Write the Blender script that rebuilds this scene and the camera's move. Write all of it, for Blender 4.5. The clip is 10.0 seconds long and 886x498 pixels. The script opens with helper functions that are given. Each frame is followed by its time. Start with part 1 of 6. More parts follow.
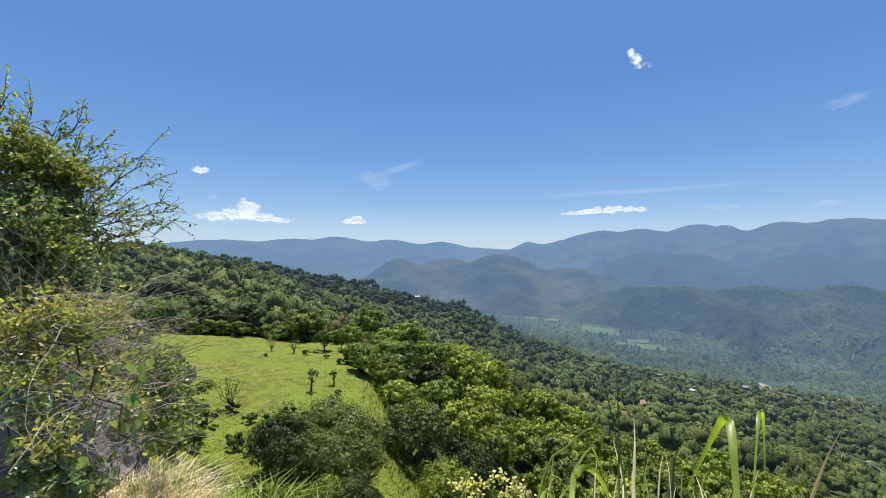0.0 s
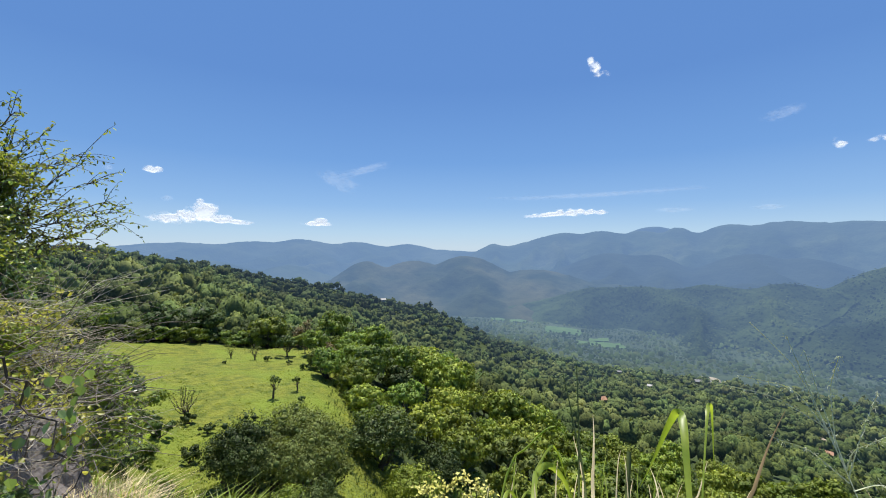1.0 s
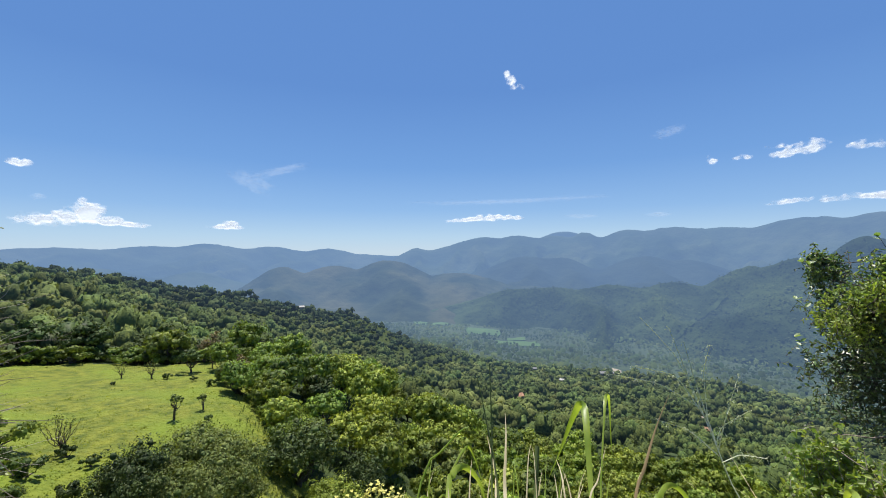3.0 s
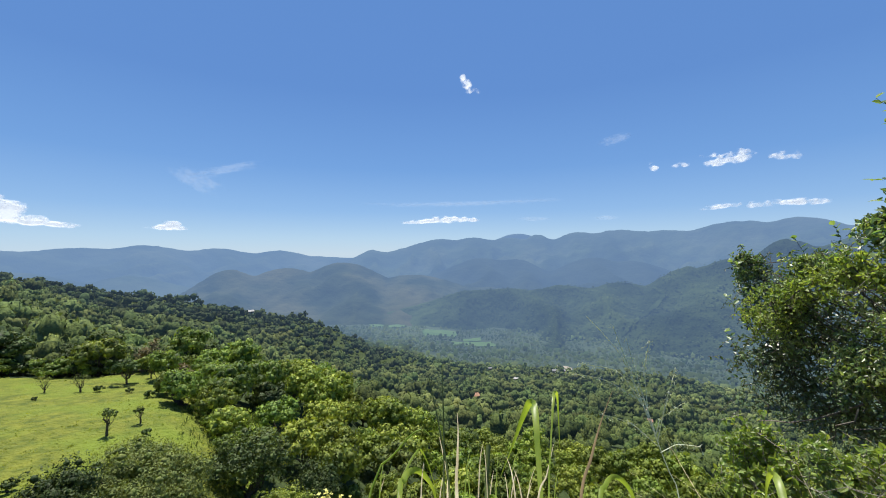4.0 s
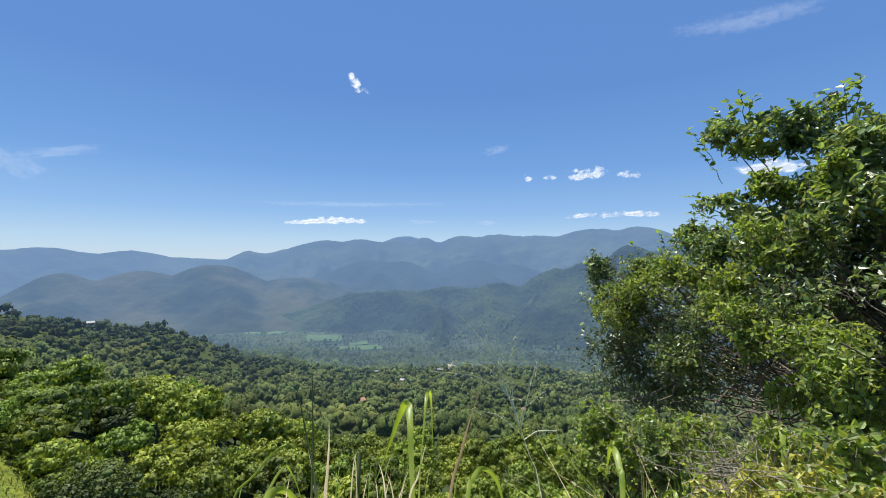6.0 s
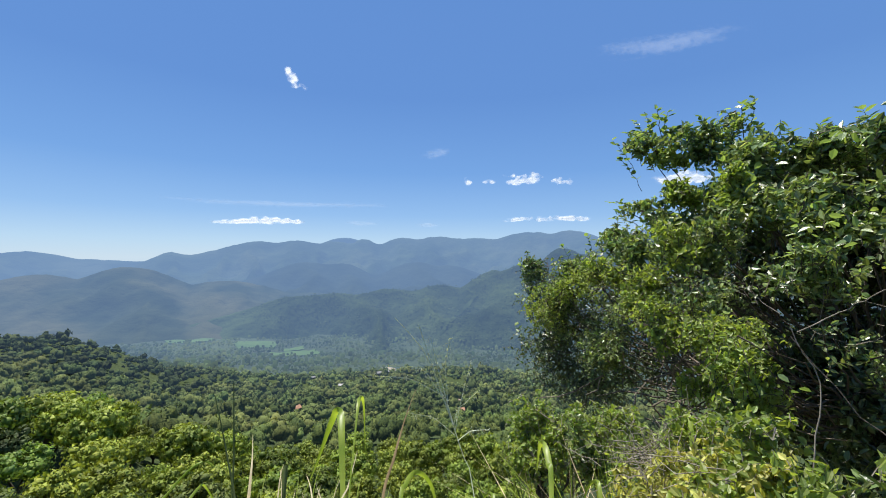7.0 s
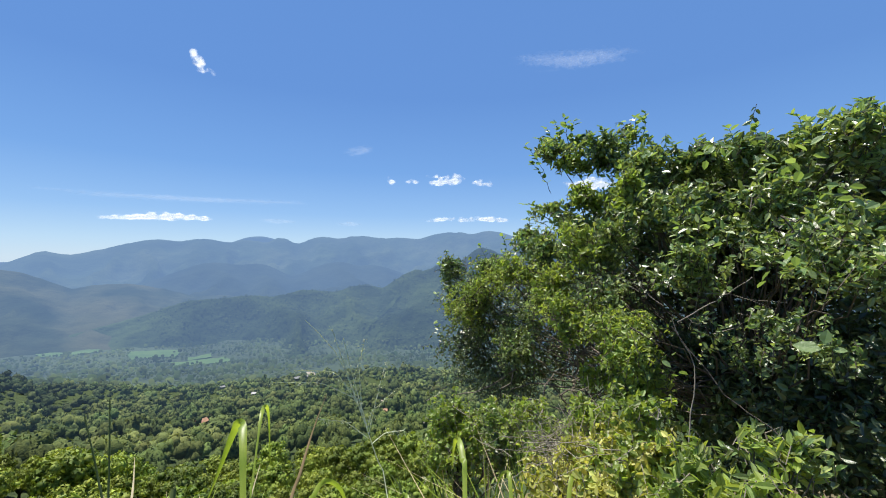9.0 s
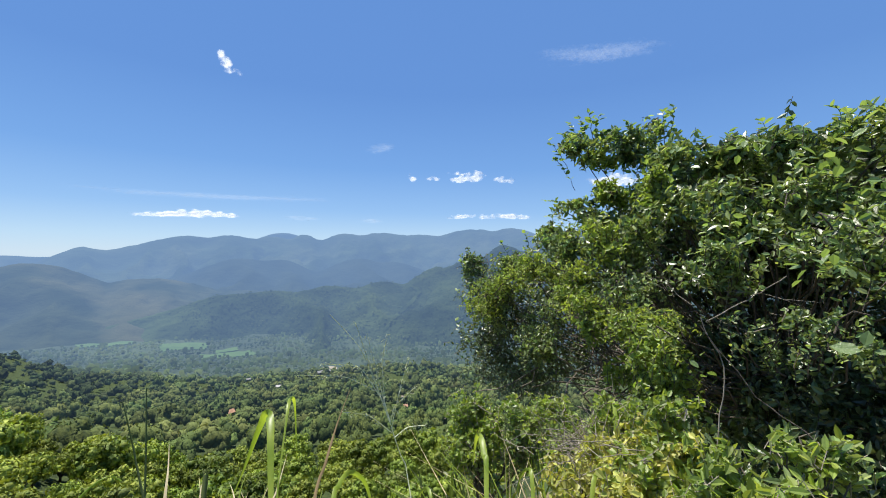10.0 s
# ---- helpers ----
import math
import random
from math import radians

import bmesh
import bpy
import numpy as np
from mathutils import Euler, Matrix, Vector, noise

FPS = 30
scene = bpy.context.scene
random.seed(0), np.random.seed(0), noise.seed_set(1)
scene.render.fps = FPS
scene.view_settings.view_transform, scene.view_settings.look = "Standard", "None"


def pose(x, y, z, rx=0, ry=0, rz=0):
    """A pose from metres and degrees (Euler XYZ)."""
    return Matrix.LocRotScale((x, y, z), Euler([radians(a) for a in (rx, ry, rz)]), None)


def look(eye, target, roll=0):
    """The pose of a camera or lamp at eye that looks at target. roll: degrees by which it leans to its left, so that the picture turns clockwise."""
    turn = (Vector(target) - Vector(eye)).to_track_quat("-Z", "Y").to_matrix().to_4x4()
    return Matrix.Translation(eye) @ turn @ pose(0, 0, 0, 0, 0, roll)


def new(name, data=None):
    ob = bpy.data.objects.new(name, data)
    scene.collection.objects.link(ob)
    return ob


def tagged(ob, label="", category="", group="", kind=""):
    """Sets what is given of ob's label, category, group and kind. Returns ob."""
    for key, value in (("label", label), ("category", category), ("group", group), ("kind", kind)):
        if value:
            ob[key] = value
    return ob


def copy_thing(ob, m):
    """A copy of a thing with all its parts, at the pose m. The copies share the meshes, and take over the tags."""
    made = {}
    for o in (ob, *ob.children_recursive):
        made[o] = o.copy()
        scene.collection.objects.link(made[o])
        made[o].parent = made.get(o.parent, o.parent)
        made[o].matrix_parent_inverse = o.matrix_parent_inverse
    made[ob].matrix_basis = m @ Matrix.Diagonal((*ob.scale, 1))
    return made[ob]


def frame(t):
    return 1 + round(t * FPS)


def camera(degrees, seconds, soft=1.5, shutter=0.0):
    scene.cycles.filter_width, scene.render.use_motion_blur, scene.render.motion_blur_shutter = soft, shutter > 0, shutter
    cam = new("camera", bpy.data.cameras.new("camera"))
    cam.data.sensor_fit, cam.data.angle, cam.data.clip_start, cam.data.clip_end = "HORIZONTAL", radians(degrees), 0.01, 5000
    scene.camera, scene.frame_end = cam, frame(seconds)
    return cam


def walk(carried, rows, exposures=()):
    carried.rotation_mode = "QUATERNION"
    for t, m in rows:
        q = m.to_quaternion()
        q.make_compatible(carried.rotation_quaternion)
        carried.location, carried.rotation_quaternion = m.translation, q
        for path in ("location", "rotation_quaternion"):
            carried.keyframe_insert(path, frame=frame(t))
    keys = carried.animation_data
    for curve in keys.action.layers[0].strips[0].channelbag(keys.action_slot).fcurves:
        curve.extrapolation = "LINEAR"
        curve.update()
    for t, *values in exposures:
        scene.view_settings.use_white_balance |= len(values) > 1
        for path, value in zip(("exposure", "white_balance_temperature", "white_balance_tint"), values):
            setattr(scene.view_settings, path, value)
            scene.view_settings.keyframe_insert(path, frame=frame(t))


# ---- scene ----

# The eye stands on a hillside above a wide valley; +Y is the middle of the turn, x to the right.
cam = camera(93.9, 10.0, 1.0)
walk(cam, [
    (0.0, pose(-0.051, -0.061, 1.609, 89.57, -0.34, 30.14)),
    (0.5, pose(-0.048, -0.055, 1.608, 89.73, -0.26, 27.93)),
    (1.0, pose(-0.045, -0.049, 1.607, 89.90, -0.14, 25.48)),
    (1.5, pose(-0.041, -0.043, 1.606, 90.08, -0.13, 22.92)),
    (2.0, pose(-0.037, -0.037, 1.605, 90.23, 0.01, 20.30)),
    (2.5, pose(-0.032, -0.031, 1.605, 90.36, 0.11, 17.56)),
    (4.0, pose(-0.016, -0.013, 1.602, 90.71, 0.26, 8.78)),
    (4.5, pose(-0.008, -0.006, 1.601, 90.79, 0.21, 5.30)),
    (5.0, pose(0.000, 0.000, 1.600, 90.80, 0.02, 1.63)),
    (5.5, pose(0.010, 0.006, 1.599, 90.87, -0.04, -2.50)),
    (7.0, pose(0.041, 0.022, 1.596, 91.29, -0.17, -14.86)),
    (7.5, pose(0.052, 0.025, 1.595, 91.42, -0.15, -18.88)),
    (8.0, pose(0.062, 0.027, 1.595, 91.46, -0.05, -22.44)),
    (8.5, pose(0.069, 0.029, 1.594, 91.34, 0.00, -24.77)),
    (9.0, pose(0.071, 0.029, 1.593, 91.27, -0.08, -25.47)),
    (9.5, pose(0.069, 0.029, 1.592, 91.09, -0.22, -24.62)),
    (10.0, pose(0.064, 0.028, 1.591, 90.85, -0.37, -22.60)),
], ((0.0, 0.53), (4.0, 0.52), (5.5, 0.54), (7.0, 0.6), (8.5, 0.66), (10.0, 0.66)))

# ---- light ----
SUN_AZ, SUN_EL = 28.0, 69.0
world = bpy.data.worlds.new("sky")
scene.world = world
world.use_nodes = True
wn = world.node_tree
sky = wn.nodes.new("ShaderNodeTexSky")
sky.sky_type = "NISHITA"
sky.sun_disc = False
sky.sun_elevation = radians(SUN_EL)
sky.sun_rotation = radians(-SUN_AZ)
sky.altitude = 600.0
sky.air_density, sky.dust_density, sky.ozone_density = 1.0, 0.1, 5.0
deep = wn.nodes.new("ShaderNodeHueSaturation")
deep.inputs["Saturation"].default_value = 1.24
deep.inputs["Hue"].default_value = 0.508
wn.links.new(sky.outputs[0], deep.inputs["Color"])
way = wn.nodes.new("ShaderNodeTexCoord")
axes = wn.nodes.new("ShaderNodeSeparateXYZ")
wn.links.new(way.outputs["Generated"], axes.inputs[0])
low_sky = wn.nodes.new("ShaderNodeMapRange")
low_sky.interpolation_type = "SMOOTHSTEP"
low_sky.inputs[1].default_value, low_sky.inputs[2].default_value = 0.5, 0.95
low_sky.inputs[3].default_value, low_sky.inputs[4].default_value = 0.85, 0.0
wn.links.new(axes.outputs[2], low_sky.inputs[0])
band = wn.nodes.new("ShaderNodeValToRGB")
ramp = band.color_ramp
for z, c in ((0.04, (3.95, 5.65, 7.6)), (0.10, (2.6, 4.45, 7.3)), (0.20, (1.65, 3.35, 6.6)), (0.36, (1.2, 2.6, 5.8))):
    ramp.elements.new(z).color = (c[0] / 8, c[1] / 8, c[2] / 8, 1)
ramp.elements[0].color, ramp.elements[-1].color = (4.7 / 8, 6.1 / 8, 7.6 / 8, 1), (1.1 / 8, 2.4 / 8, 5.6 / 8, 1)
wn.links.new(axes.outputs[2], band.inputs[0])
lift = wn.nodes.new("ShaderNodeVectorMath")
lift.operation = "SCALE"
lift.inputs["Scale"].default_value = 8.0
wn.links.new(band.outputs[0], lift.inputs[0])
veil = wn.nodes.new("ShaderNodeMix")
veil.data_type = "RGBA"
wn.links.new(lift.outputs[0], veil.inputs[7])
wn.links.new(low_sky.outputs[0], veil.inputs[0])
wn.links.new(deep.outputs[0], veil.inputs[6])
wn.links.new(veil.outputs[2], wn.nodes["Background"].inputs[0])
wn.nodes["Background"].inputs[1].default_value = 0.078
sun = new("sun", bpy.data.lights.new("sun", "SUN"))
sun.data.energy, sun.data.angle, sun.data.color = 5.0, radians(0.53), (1.0, 0.95, 0.86)
sa, se = radians(SUN_AZ), radians(SUN_EL)
sun.matrix_world = look((-60 * math.sin(sa), 60 * math.cos(sa), 60 * math.tan(se)), (0, 0, 0))

EYE = 1.6
rng = np.random.default_rng(7)


# ---- small tools ----
def polar(az, r):
    """Plan coordinates at a bearing in degrees (positive to the left of +Y) and a distance."""
    a = np.radians(az)
    return -r * np.sin(a), r * np.cos(a)


TABLE = np.random.default_rng(3).random((256, 256))


def lump(x, y):
    """Smooth value noise in 0..1."""
    x, y = np.asarray(x, float), np.asarray(y, float)
    i, j = np.floor(x).astype(int), np.floor(y).astype(int)
    u, v = x - i, y - j
    u, v = u * u * (3 - 2 * u), v * v * (3 - 2 * v)
    a, b = TABLE[i % 256, j % 256], TABLE[(i + 1) % 256, j % 256]
    c, d = TABLE[i % 256, (j + 1) % 256], TABLE[(i + 1) % 256, (j + 1) % 256]
    return (a * (1 - u) + b * u) * (1 - v) + (c * (1 - u) + d * u) * v


def fbm(x, y, octaves=4):
    total, amp = 0.0, 0.5
    for k in range(octaves):
        total = total + amp * (lump(x * 2 ** k + 17 * k, y * 2 ** k + 31 * k) - 0.5)
        amp *= 0.5
    return total


def smooth(a, b, x):
    t = np.clip((np.asarray(x, float) - a) / (b - a), 0, 1)
    return t * t * (3 - 2 * t)


def np_mesh(name, verts, faces, mat, shade=False, tint=None, soft=None):
    """A mesh from arrays of points and of faces with equally many corners; tint: a shade of its own for each plant; soft: rounded normals."""
    me = bpy.data.meshes.new(name)
    verts, faces = np.asarray(verts, np.float32), np.asarray(faces, np.int32)
    n, k = faces.shape
    me.vertices.add(len(verts))
    me.vertices.foreach_set("co", verts.ravel())
    me.loops.add(n * k)
    me.loops.foreach_set("vertex_index", faces.ravel())
    me.polygons.add(n)
    me.polygons.foreach_set("loop_start", np.arange(0, n * k, k, dtype=np.int32))
    me.polygons.foreach_set("loop_total", np.full(n, k, np.int32))
    me.polygons.foreach_set("use_smooth", np.full(n, shade))
    me.update(calc_edges=True)
    me.validate()
    if tint is not None:
        me.attributes.new("tint", "FLOAT", "POINT").data.foreach_set("value", np.asarray(tint, np.float32))
    if soft is not None:
        me.normals_split_custom_set_from_vertices(np.asarray(soft, np.float32))
    for m in (mat if isinstance(mat, (list, tuple)) else [mat]):
        me.materials.append(m)
    return me


def part(name, data, mat, parent, label=""):
    """Links a bmesh or a mesh as one mesh object under a thing or a part."""
    if isinstance(data, bmesh.types.BMesh):
        me = bpy.data.meshes.new(name)
        data.to_mesh(me)
        data.free()
        me.materials.append(mat)
        data = me
    ob = new(name, data)
    ob.parent = parent
    if label:
        tagged(ob, label)
    return ob


def thing(name, at, label, category, group="", kind=""):
    ob = new(name)
    ob.empty_display_size = 0.2
    ob.matrix_basis = at if isinstance(at, Matrix) else Matrix.Translation(at)
    return tagged(ob, label, category, group, kind)


class Pile:
    """Gathers triangles and quads (kept as quads) for one mesh, with a tint and rounded normals where they are given."""

    def __init__(self):
        self.v, self.f, self.t, self.s, self.n = [], [], [], [], 0

    def add(self, verts, faces, tint=None, soft=None):
        self.v.append(verts)
        self.f.append(np.asarray(faces) + self.n)
        self.n += len(verts)
        if tint is not None:
            self.t.append(np.full(len(verts), tint))
        if soft is not None:
            self.s.append(soft)

    def mesh(self, name, mat, shade=False):
        tint = np.concatenate(self.t) if self.t else None
        soft = np.concatenate(self.s) if self.s else None
        return np_mesh(name, np.concatenate(self.v), np.concatenate(self.f), mat, shade, tint, soft)


def unit(v):
    return v / np.maximum(np.linalg.norm(v, axis=-1, keepdims=True), 1e-9)


def tube(points, radii, sides=5):
    """Quads round a line of points that tapers."""
    P = np.asarray(points, float)
    R = np.asarray(radii, float)
    T = unit(np.gradient(P, axis=0))
    ref = np.array([0.31, 0.17, 0.93]) if abs(T[0][2]) < 0.9 else np.array([1.0, 0.1, 0.0])
    U = unit(np.cross(T, ref))
    W = np.cross(T, U)
    a = np.linspace(0, 2 * np.pi, sides, endpoint=False)
    ring = P[:, None] + R[:, None, None] * (U[:, None] * np.cos(a)[None, :, None] + W[:, None] * np.sin(a)[None, :, None])
    n = len(P)
    i, j = np.meshgrid(np.arange(n - 1), np.arange(sides), indexing="ij")
    k = (j + 1) % sides
    f = np.stack([i * sides + j, i * sides + k, (i + 1) * sides + k, (i + 1) * sides + j], -1).reshape(-1, 4)
    return ring.reshape(-1, 3), f


def bent(a, b, sag, n=7, wild=0.0, r=rng):
    """A bowed line from a to b."""
    a, b = np.asarray(a, float), np.asarray(b, float)
    t = np.linspace(0, 1, n)[:, None]
    p = a + (b - a) * t + np.asarray(sag, float) * (4 * t * (1 - t))
    if wild:
        p[1:-1] += r.normal(0, wild, (n - 2, 3))
    return p


def leaves(at, along, up, length, width, fold=0.25, droop=0.25):
    """Oval pointed leaves folded along the midrib: two quads each, from the stalk end along a direction."""
    n = len(at)
    L = np.broadcast_to(np.asarray(length, float), (n,))[:, None]
    W = np.broadcast_to(np.asarray(width, float), (n,))[:, None]
    X = unit(along)
    Y = unit(np.cross(up, X))
    Z = np.cross(X, Y)
    vs = []
    for t, s in ((0.0, 0.0), (0.3, -0.95), (0.68, -0.85), (1.0, 0.0), (0.68, 0.85), (0.3, 0.95)):
        side = W * 0.5
        vs.append(at + X * L * t - Z * L * droop * t * t + Y * side * s + Z * side * abs(s) * fold)
    V = np.stack(vs, 1)
    F = (np.array([[0, 1, 2, 3], [0, 3, 4, 5]])[None] + 6 * np.arange(n)[:, None, None]).reshape(-1, 4)
    return V.reshape(-1, 3), F


def tufts(at, normal, size, r):
    """One three-cornered, tilted leaf clump at each point."""
    n = len(at)
    ref = r.normal(size=(n, 3))
    X = unit(np.cross(normal, ref))
    Y = np.cross(normal, X)
    s = np.broadcast_to(np.asarray(size, float), (n,))[:, None]
    j = r.uniform(0.6, 1.25, (n, 4, 1))
    V = np.stack([at + X * s * 1.25 * j[:, 0], at - X * s * 0.6 * j[:, 1] + Y * s * 1.05 * j[:, 1] + normal * s * 0.25, at - X * s * 0.6 * j[:, 2] - Y * s * 1.05 * j[:, 2] - normal * s * 0.1], 1)
    return V.reshape(-1, 3), np.arange(3 * n).reshape(n, 3)


def split(f):
    """Quads as pairs of triangles."""
    f = np.asarray(f)
    return np.concatenate([f[:, (0, 1, 2)], f[:, (0, 2, 3)]])


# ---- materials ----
# emission colour and reach in metres of the haze painted on far land
HAZE_GLOW, HAZE_REACH = (0.15, 0.25, 0.43), 3350.0


def paint_haze(m):
    """Paints distance haze into a far material as emission, thicker over the valley floor."""
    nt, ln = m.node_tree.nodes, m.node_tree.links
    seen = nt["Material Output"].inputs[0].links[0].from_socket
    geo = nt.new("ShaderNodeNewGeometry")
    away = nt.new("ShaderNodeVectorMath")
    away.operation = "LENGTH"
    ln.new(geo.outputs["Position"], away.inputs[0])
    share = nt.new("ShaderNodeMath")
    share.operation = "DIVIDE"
    share.inputs[1].default_value = HAZE_REACH
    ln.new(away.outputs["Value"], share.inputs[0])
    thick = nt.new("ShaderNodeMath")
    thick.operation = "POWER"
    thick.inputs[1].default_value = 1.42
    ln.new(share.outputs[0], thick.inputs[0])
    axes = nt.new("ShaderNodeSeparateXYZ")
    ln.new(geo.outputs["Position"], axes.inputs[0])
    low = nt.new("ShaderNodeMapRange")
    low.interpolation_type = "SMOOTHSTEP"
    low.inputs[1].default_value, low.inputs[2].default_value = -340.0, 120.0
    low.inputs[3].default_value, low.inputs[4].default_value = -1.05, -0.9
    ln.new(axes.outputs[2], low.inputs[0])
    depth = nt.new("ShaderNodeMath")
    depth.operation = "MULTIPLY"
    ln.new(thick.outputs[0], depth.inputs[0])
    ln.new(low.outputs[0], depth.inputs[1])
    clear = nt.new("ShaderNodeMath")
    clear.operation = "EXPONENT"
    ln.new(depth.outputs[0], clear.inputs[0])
    haze_emit = nt.new("ShaderNodeEmission")
    haze_emit.inputs[0].default_value = (*HAZE_GLOW, 1)
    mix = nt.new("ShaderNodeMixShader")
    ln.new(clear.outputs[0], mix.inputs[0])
    ln.new(haze_emit.outputs[0], mix.inputs[1])
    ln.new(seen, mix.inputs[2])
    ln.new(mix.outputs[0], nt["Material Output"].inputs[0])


def surface(name, low, high, scale, rough=0.8, fine=None, bump=0.0, glow=None, spec=0.3, island=0.0, through_light=0.0, third=None, third_scale=0.02, obj=0.0, tint=0.0):
    """Two-scale mottled surface. island, obj, tint: how far each separate piece, object or plant varies; glow: distance
    haze painted in as emission.
    """
    m = bpy.data.materials.new(name)
    m.use_nodes = True
    nt, ln = m.node_tree.nodes, m.node_tree.links
    b = nt["Principled BSDF"]
    b.inputs["Roughness"].default_value = rough
    b.inputs["Specular IOR Level"].default_value = spec
    geo = nt.new("ShaderNodeNewGeometry")
    n1 = nt.new("ShaderNodeTexNoise")
    n1.inputs["Scale"].default_value = scale
    n1.inputs["Detail"].default_value = 6
    ln.new(geo.outputs["Position"], n1.inputs["Vector"])
    ramp = nt.new("ShaderNodeMapRange")
    ramp.inputs[1].default_value, ramp.inputs[2].default_value = 0.32, 0.68
    ln.new(n1.outputs[0], ramp.inputs[0])
    mix = nt.new("ShaderNodeMix")
    mix.data_type = "RGBA"
    mix.inputs[6].default_value, mix.inputs[7].default_value = (*low, 1), (*high, 1)
    ln.new(ramp.outputs[0], mix.inputs[0])
    colour = mix.outputs[2]
    if third:
        n3 = nt.new("ShaderNodeTexNoise")
        n3.inputs["Scale"].default_value = third_scale
        n3.inputs["Detail"].default_value = 3
        ln.new(geo.outputs["Position"], n3.inputs["Vector"])
        r3 = nt.new("ShaderNodeMapRange")
        r3.inputs[1].default_value, r3.inputs[2].default_value = 0.45, 0.68
        ln.new(n3.outputs[0], r3.inputs[0])
        m3 = nt.new("ShaderNodeMix")
        m3.data_type = "RGBA"
        ln.new(r3.outputs[0], m3.inputs[0])
        ln.new(colour, m3.inputs[6])
        m3.inputs[7].default_value = (*third, 1)
        colour = m3.outputs[2]
    for amount, source in ((island, geo.outputs["Random Per Island"]), (tint, "tint"), (obj, None)):
        if not amount:
            continue
        if source is None:
            source = nt.new("ShaderNodeObjectInfo").outputs["Random"]
        elif source == "tint":
            own = nt.new("ShaderNodeAttribute")
            own.attribute_name = "tint"
            source = own.outputs["Fac"]
        hsv = nt.new("ShaderNodeHueSaturation")
        vr, hr = nt.new("ShaderNodeMapRange"), nt.new("ShaderNodeMapRange")
        vr.inputs[3].default_value, vr.inputs[4].default_value = 1 - amount, 1 + amount
        hr.inputs[3].default_value, hr.inputs[4].default_value = 0.5 + 0.02 * amount, 0.5 - 0.07 * amount
        ln.new(source, vr.inputs[0])
        scramble = nt.new("ShaderNodeMath")
        scramble.operation = "FRACT"
        times7 = nt.new("ShaderNodeMath")
        times7.operation = "MULTIPLY"
        times7.inputs[1].default_value = 7.31
        ln.new(source, times7.inputs[0])
        ln.new(times7.outputs[0], scramble.inputs[0])
        ln.new(scramble.outputs[0], hr.inputs[0])
        ln.new(vr.outputs[0], hsv.inputs["Value"])
        ln.new(hr.outputs[0], hsv.inputs["Hue"])
        ln.new(colour, hsv.inputs["Color"])
        colour = hsv.outputs[0]
    ln.new(colour, b.inputs["Base Color"])
    if bump:
        n2 = nt.new("ShaderNodeTexNoise")
        n2.inputs["Scale"].default_value = fine or scale * 6
        n2.inputs["Detail"].default_value = 5
        ln.new(geo.outputs["Position"], n2.inputs["Vector"])
        bp = nt.new("ShaderNodeBump")
        bp.inputs["Strength"].default_value = 1.0
        bp.inputs["Distance"].default_value = bump
        ln.new(n2.outputs[0], bp.inputs["Height"])
        ln.new(bp.outputs[0], b.inputs["Normal"])
    if through_light:
        tr = nt.new("ShaderNodeBsdfTranslucent")
        warm = nt.new("ShaderNodeMix")
        warm.data_type = "RGBA"
        warm.blend_type = "MULTIPLY"
        warm.inputs[0].default_value = 1.0
        warm.inputs[7].default_value = (1.45, 1.4, 0.65, 1)
        ln.new(colour, warm.inputs[6])
        ln.new(warm.outputs[2], tr.inputs[0])
        ms = nt.new("ShaderNodeMixShader")
        ms.inputs[0].default_value = through_light
        ln.new(b.outputs[0], ms.inputs[1])
        ln.new(tr.outputs[0], ms.inputs[2])
        ln.new(ms.outputs[0], nt["Material Output"].inputs[0])
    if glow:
        paint_haze(m)
    return m


M_MEADOW = surface("meadow_ground", (0.085, 0.115, 0.013), (0.21, 0.225, 0.027), 0.7, 0.9, 2.2, 0.6, third=(0.16, 0.215, 0.02), third_scale=0.11)
M_FLOOR = surface("forest_floor", (0.02, 0.034, 0.01), (0.055, 0.08, 0.02), 0.8, 0.95, 1.0, 0.4)
M_EARTH = surface("hill_earth", (0.10, 0.075, 0.045), (0.17, 0.15, 0.06), 3.0, 0.95, 20, 0.02)
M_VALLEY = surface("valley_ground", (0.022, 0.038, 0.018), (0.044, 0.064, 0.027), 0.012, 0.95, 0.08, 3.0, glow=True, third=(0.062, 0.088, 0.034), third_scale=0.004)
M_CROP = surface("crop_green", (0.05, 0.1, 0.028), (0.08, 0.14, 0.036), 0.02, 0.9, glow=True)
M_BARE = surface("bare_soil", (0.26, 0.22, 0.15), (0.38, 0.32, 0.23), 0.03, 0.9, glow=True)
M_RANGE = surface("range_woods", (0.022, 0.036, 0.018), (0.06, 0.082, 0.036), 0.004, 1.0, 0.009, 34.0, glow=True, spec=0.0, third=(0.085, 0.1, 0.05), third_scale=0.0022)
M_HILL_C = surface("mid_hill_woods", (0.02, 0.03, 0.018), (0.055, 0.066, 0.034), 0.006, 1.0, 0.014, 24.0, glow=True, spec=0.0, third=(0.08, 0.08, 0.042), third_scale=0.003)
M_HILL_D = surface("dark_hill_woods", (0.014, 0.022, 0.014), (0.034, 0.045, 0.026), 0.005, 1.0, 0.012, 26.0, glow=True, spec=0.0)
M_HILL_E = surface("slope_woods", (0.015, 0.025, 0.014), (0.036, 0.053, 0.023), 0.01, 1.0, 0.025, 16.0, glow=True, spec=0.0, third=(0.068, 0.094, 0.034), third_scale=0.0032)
M_CROWN = surface("tree_leaves", (0.072, 0.132, 0.026), (0.215, 0.315, 0.054), 0.5, 0.6, 4.5, 0.05, spec=0.3, island=0.3, through_light=0.28, obj=0.3)
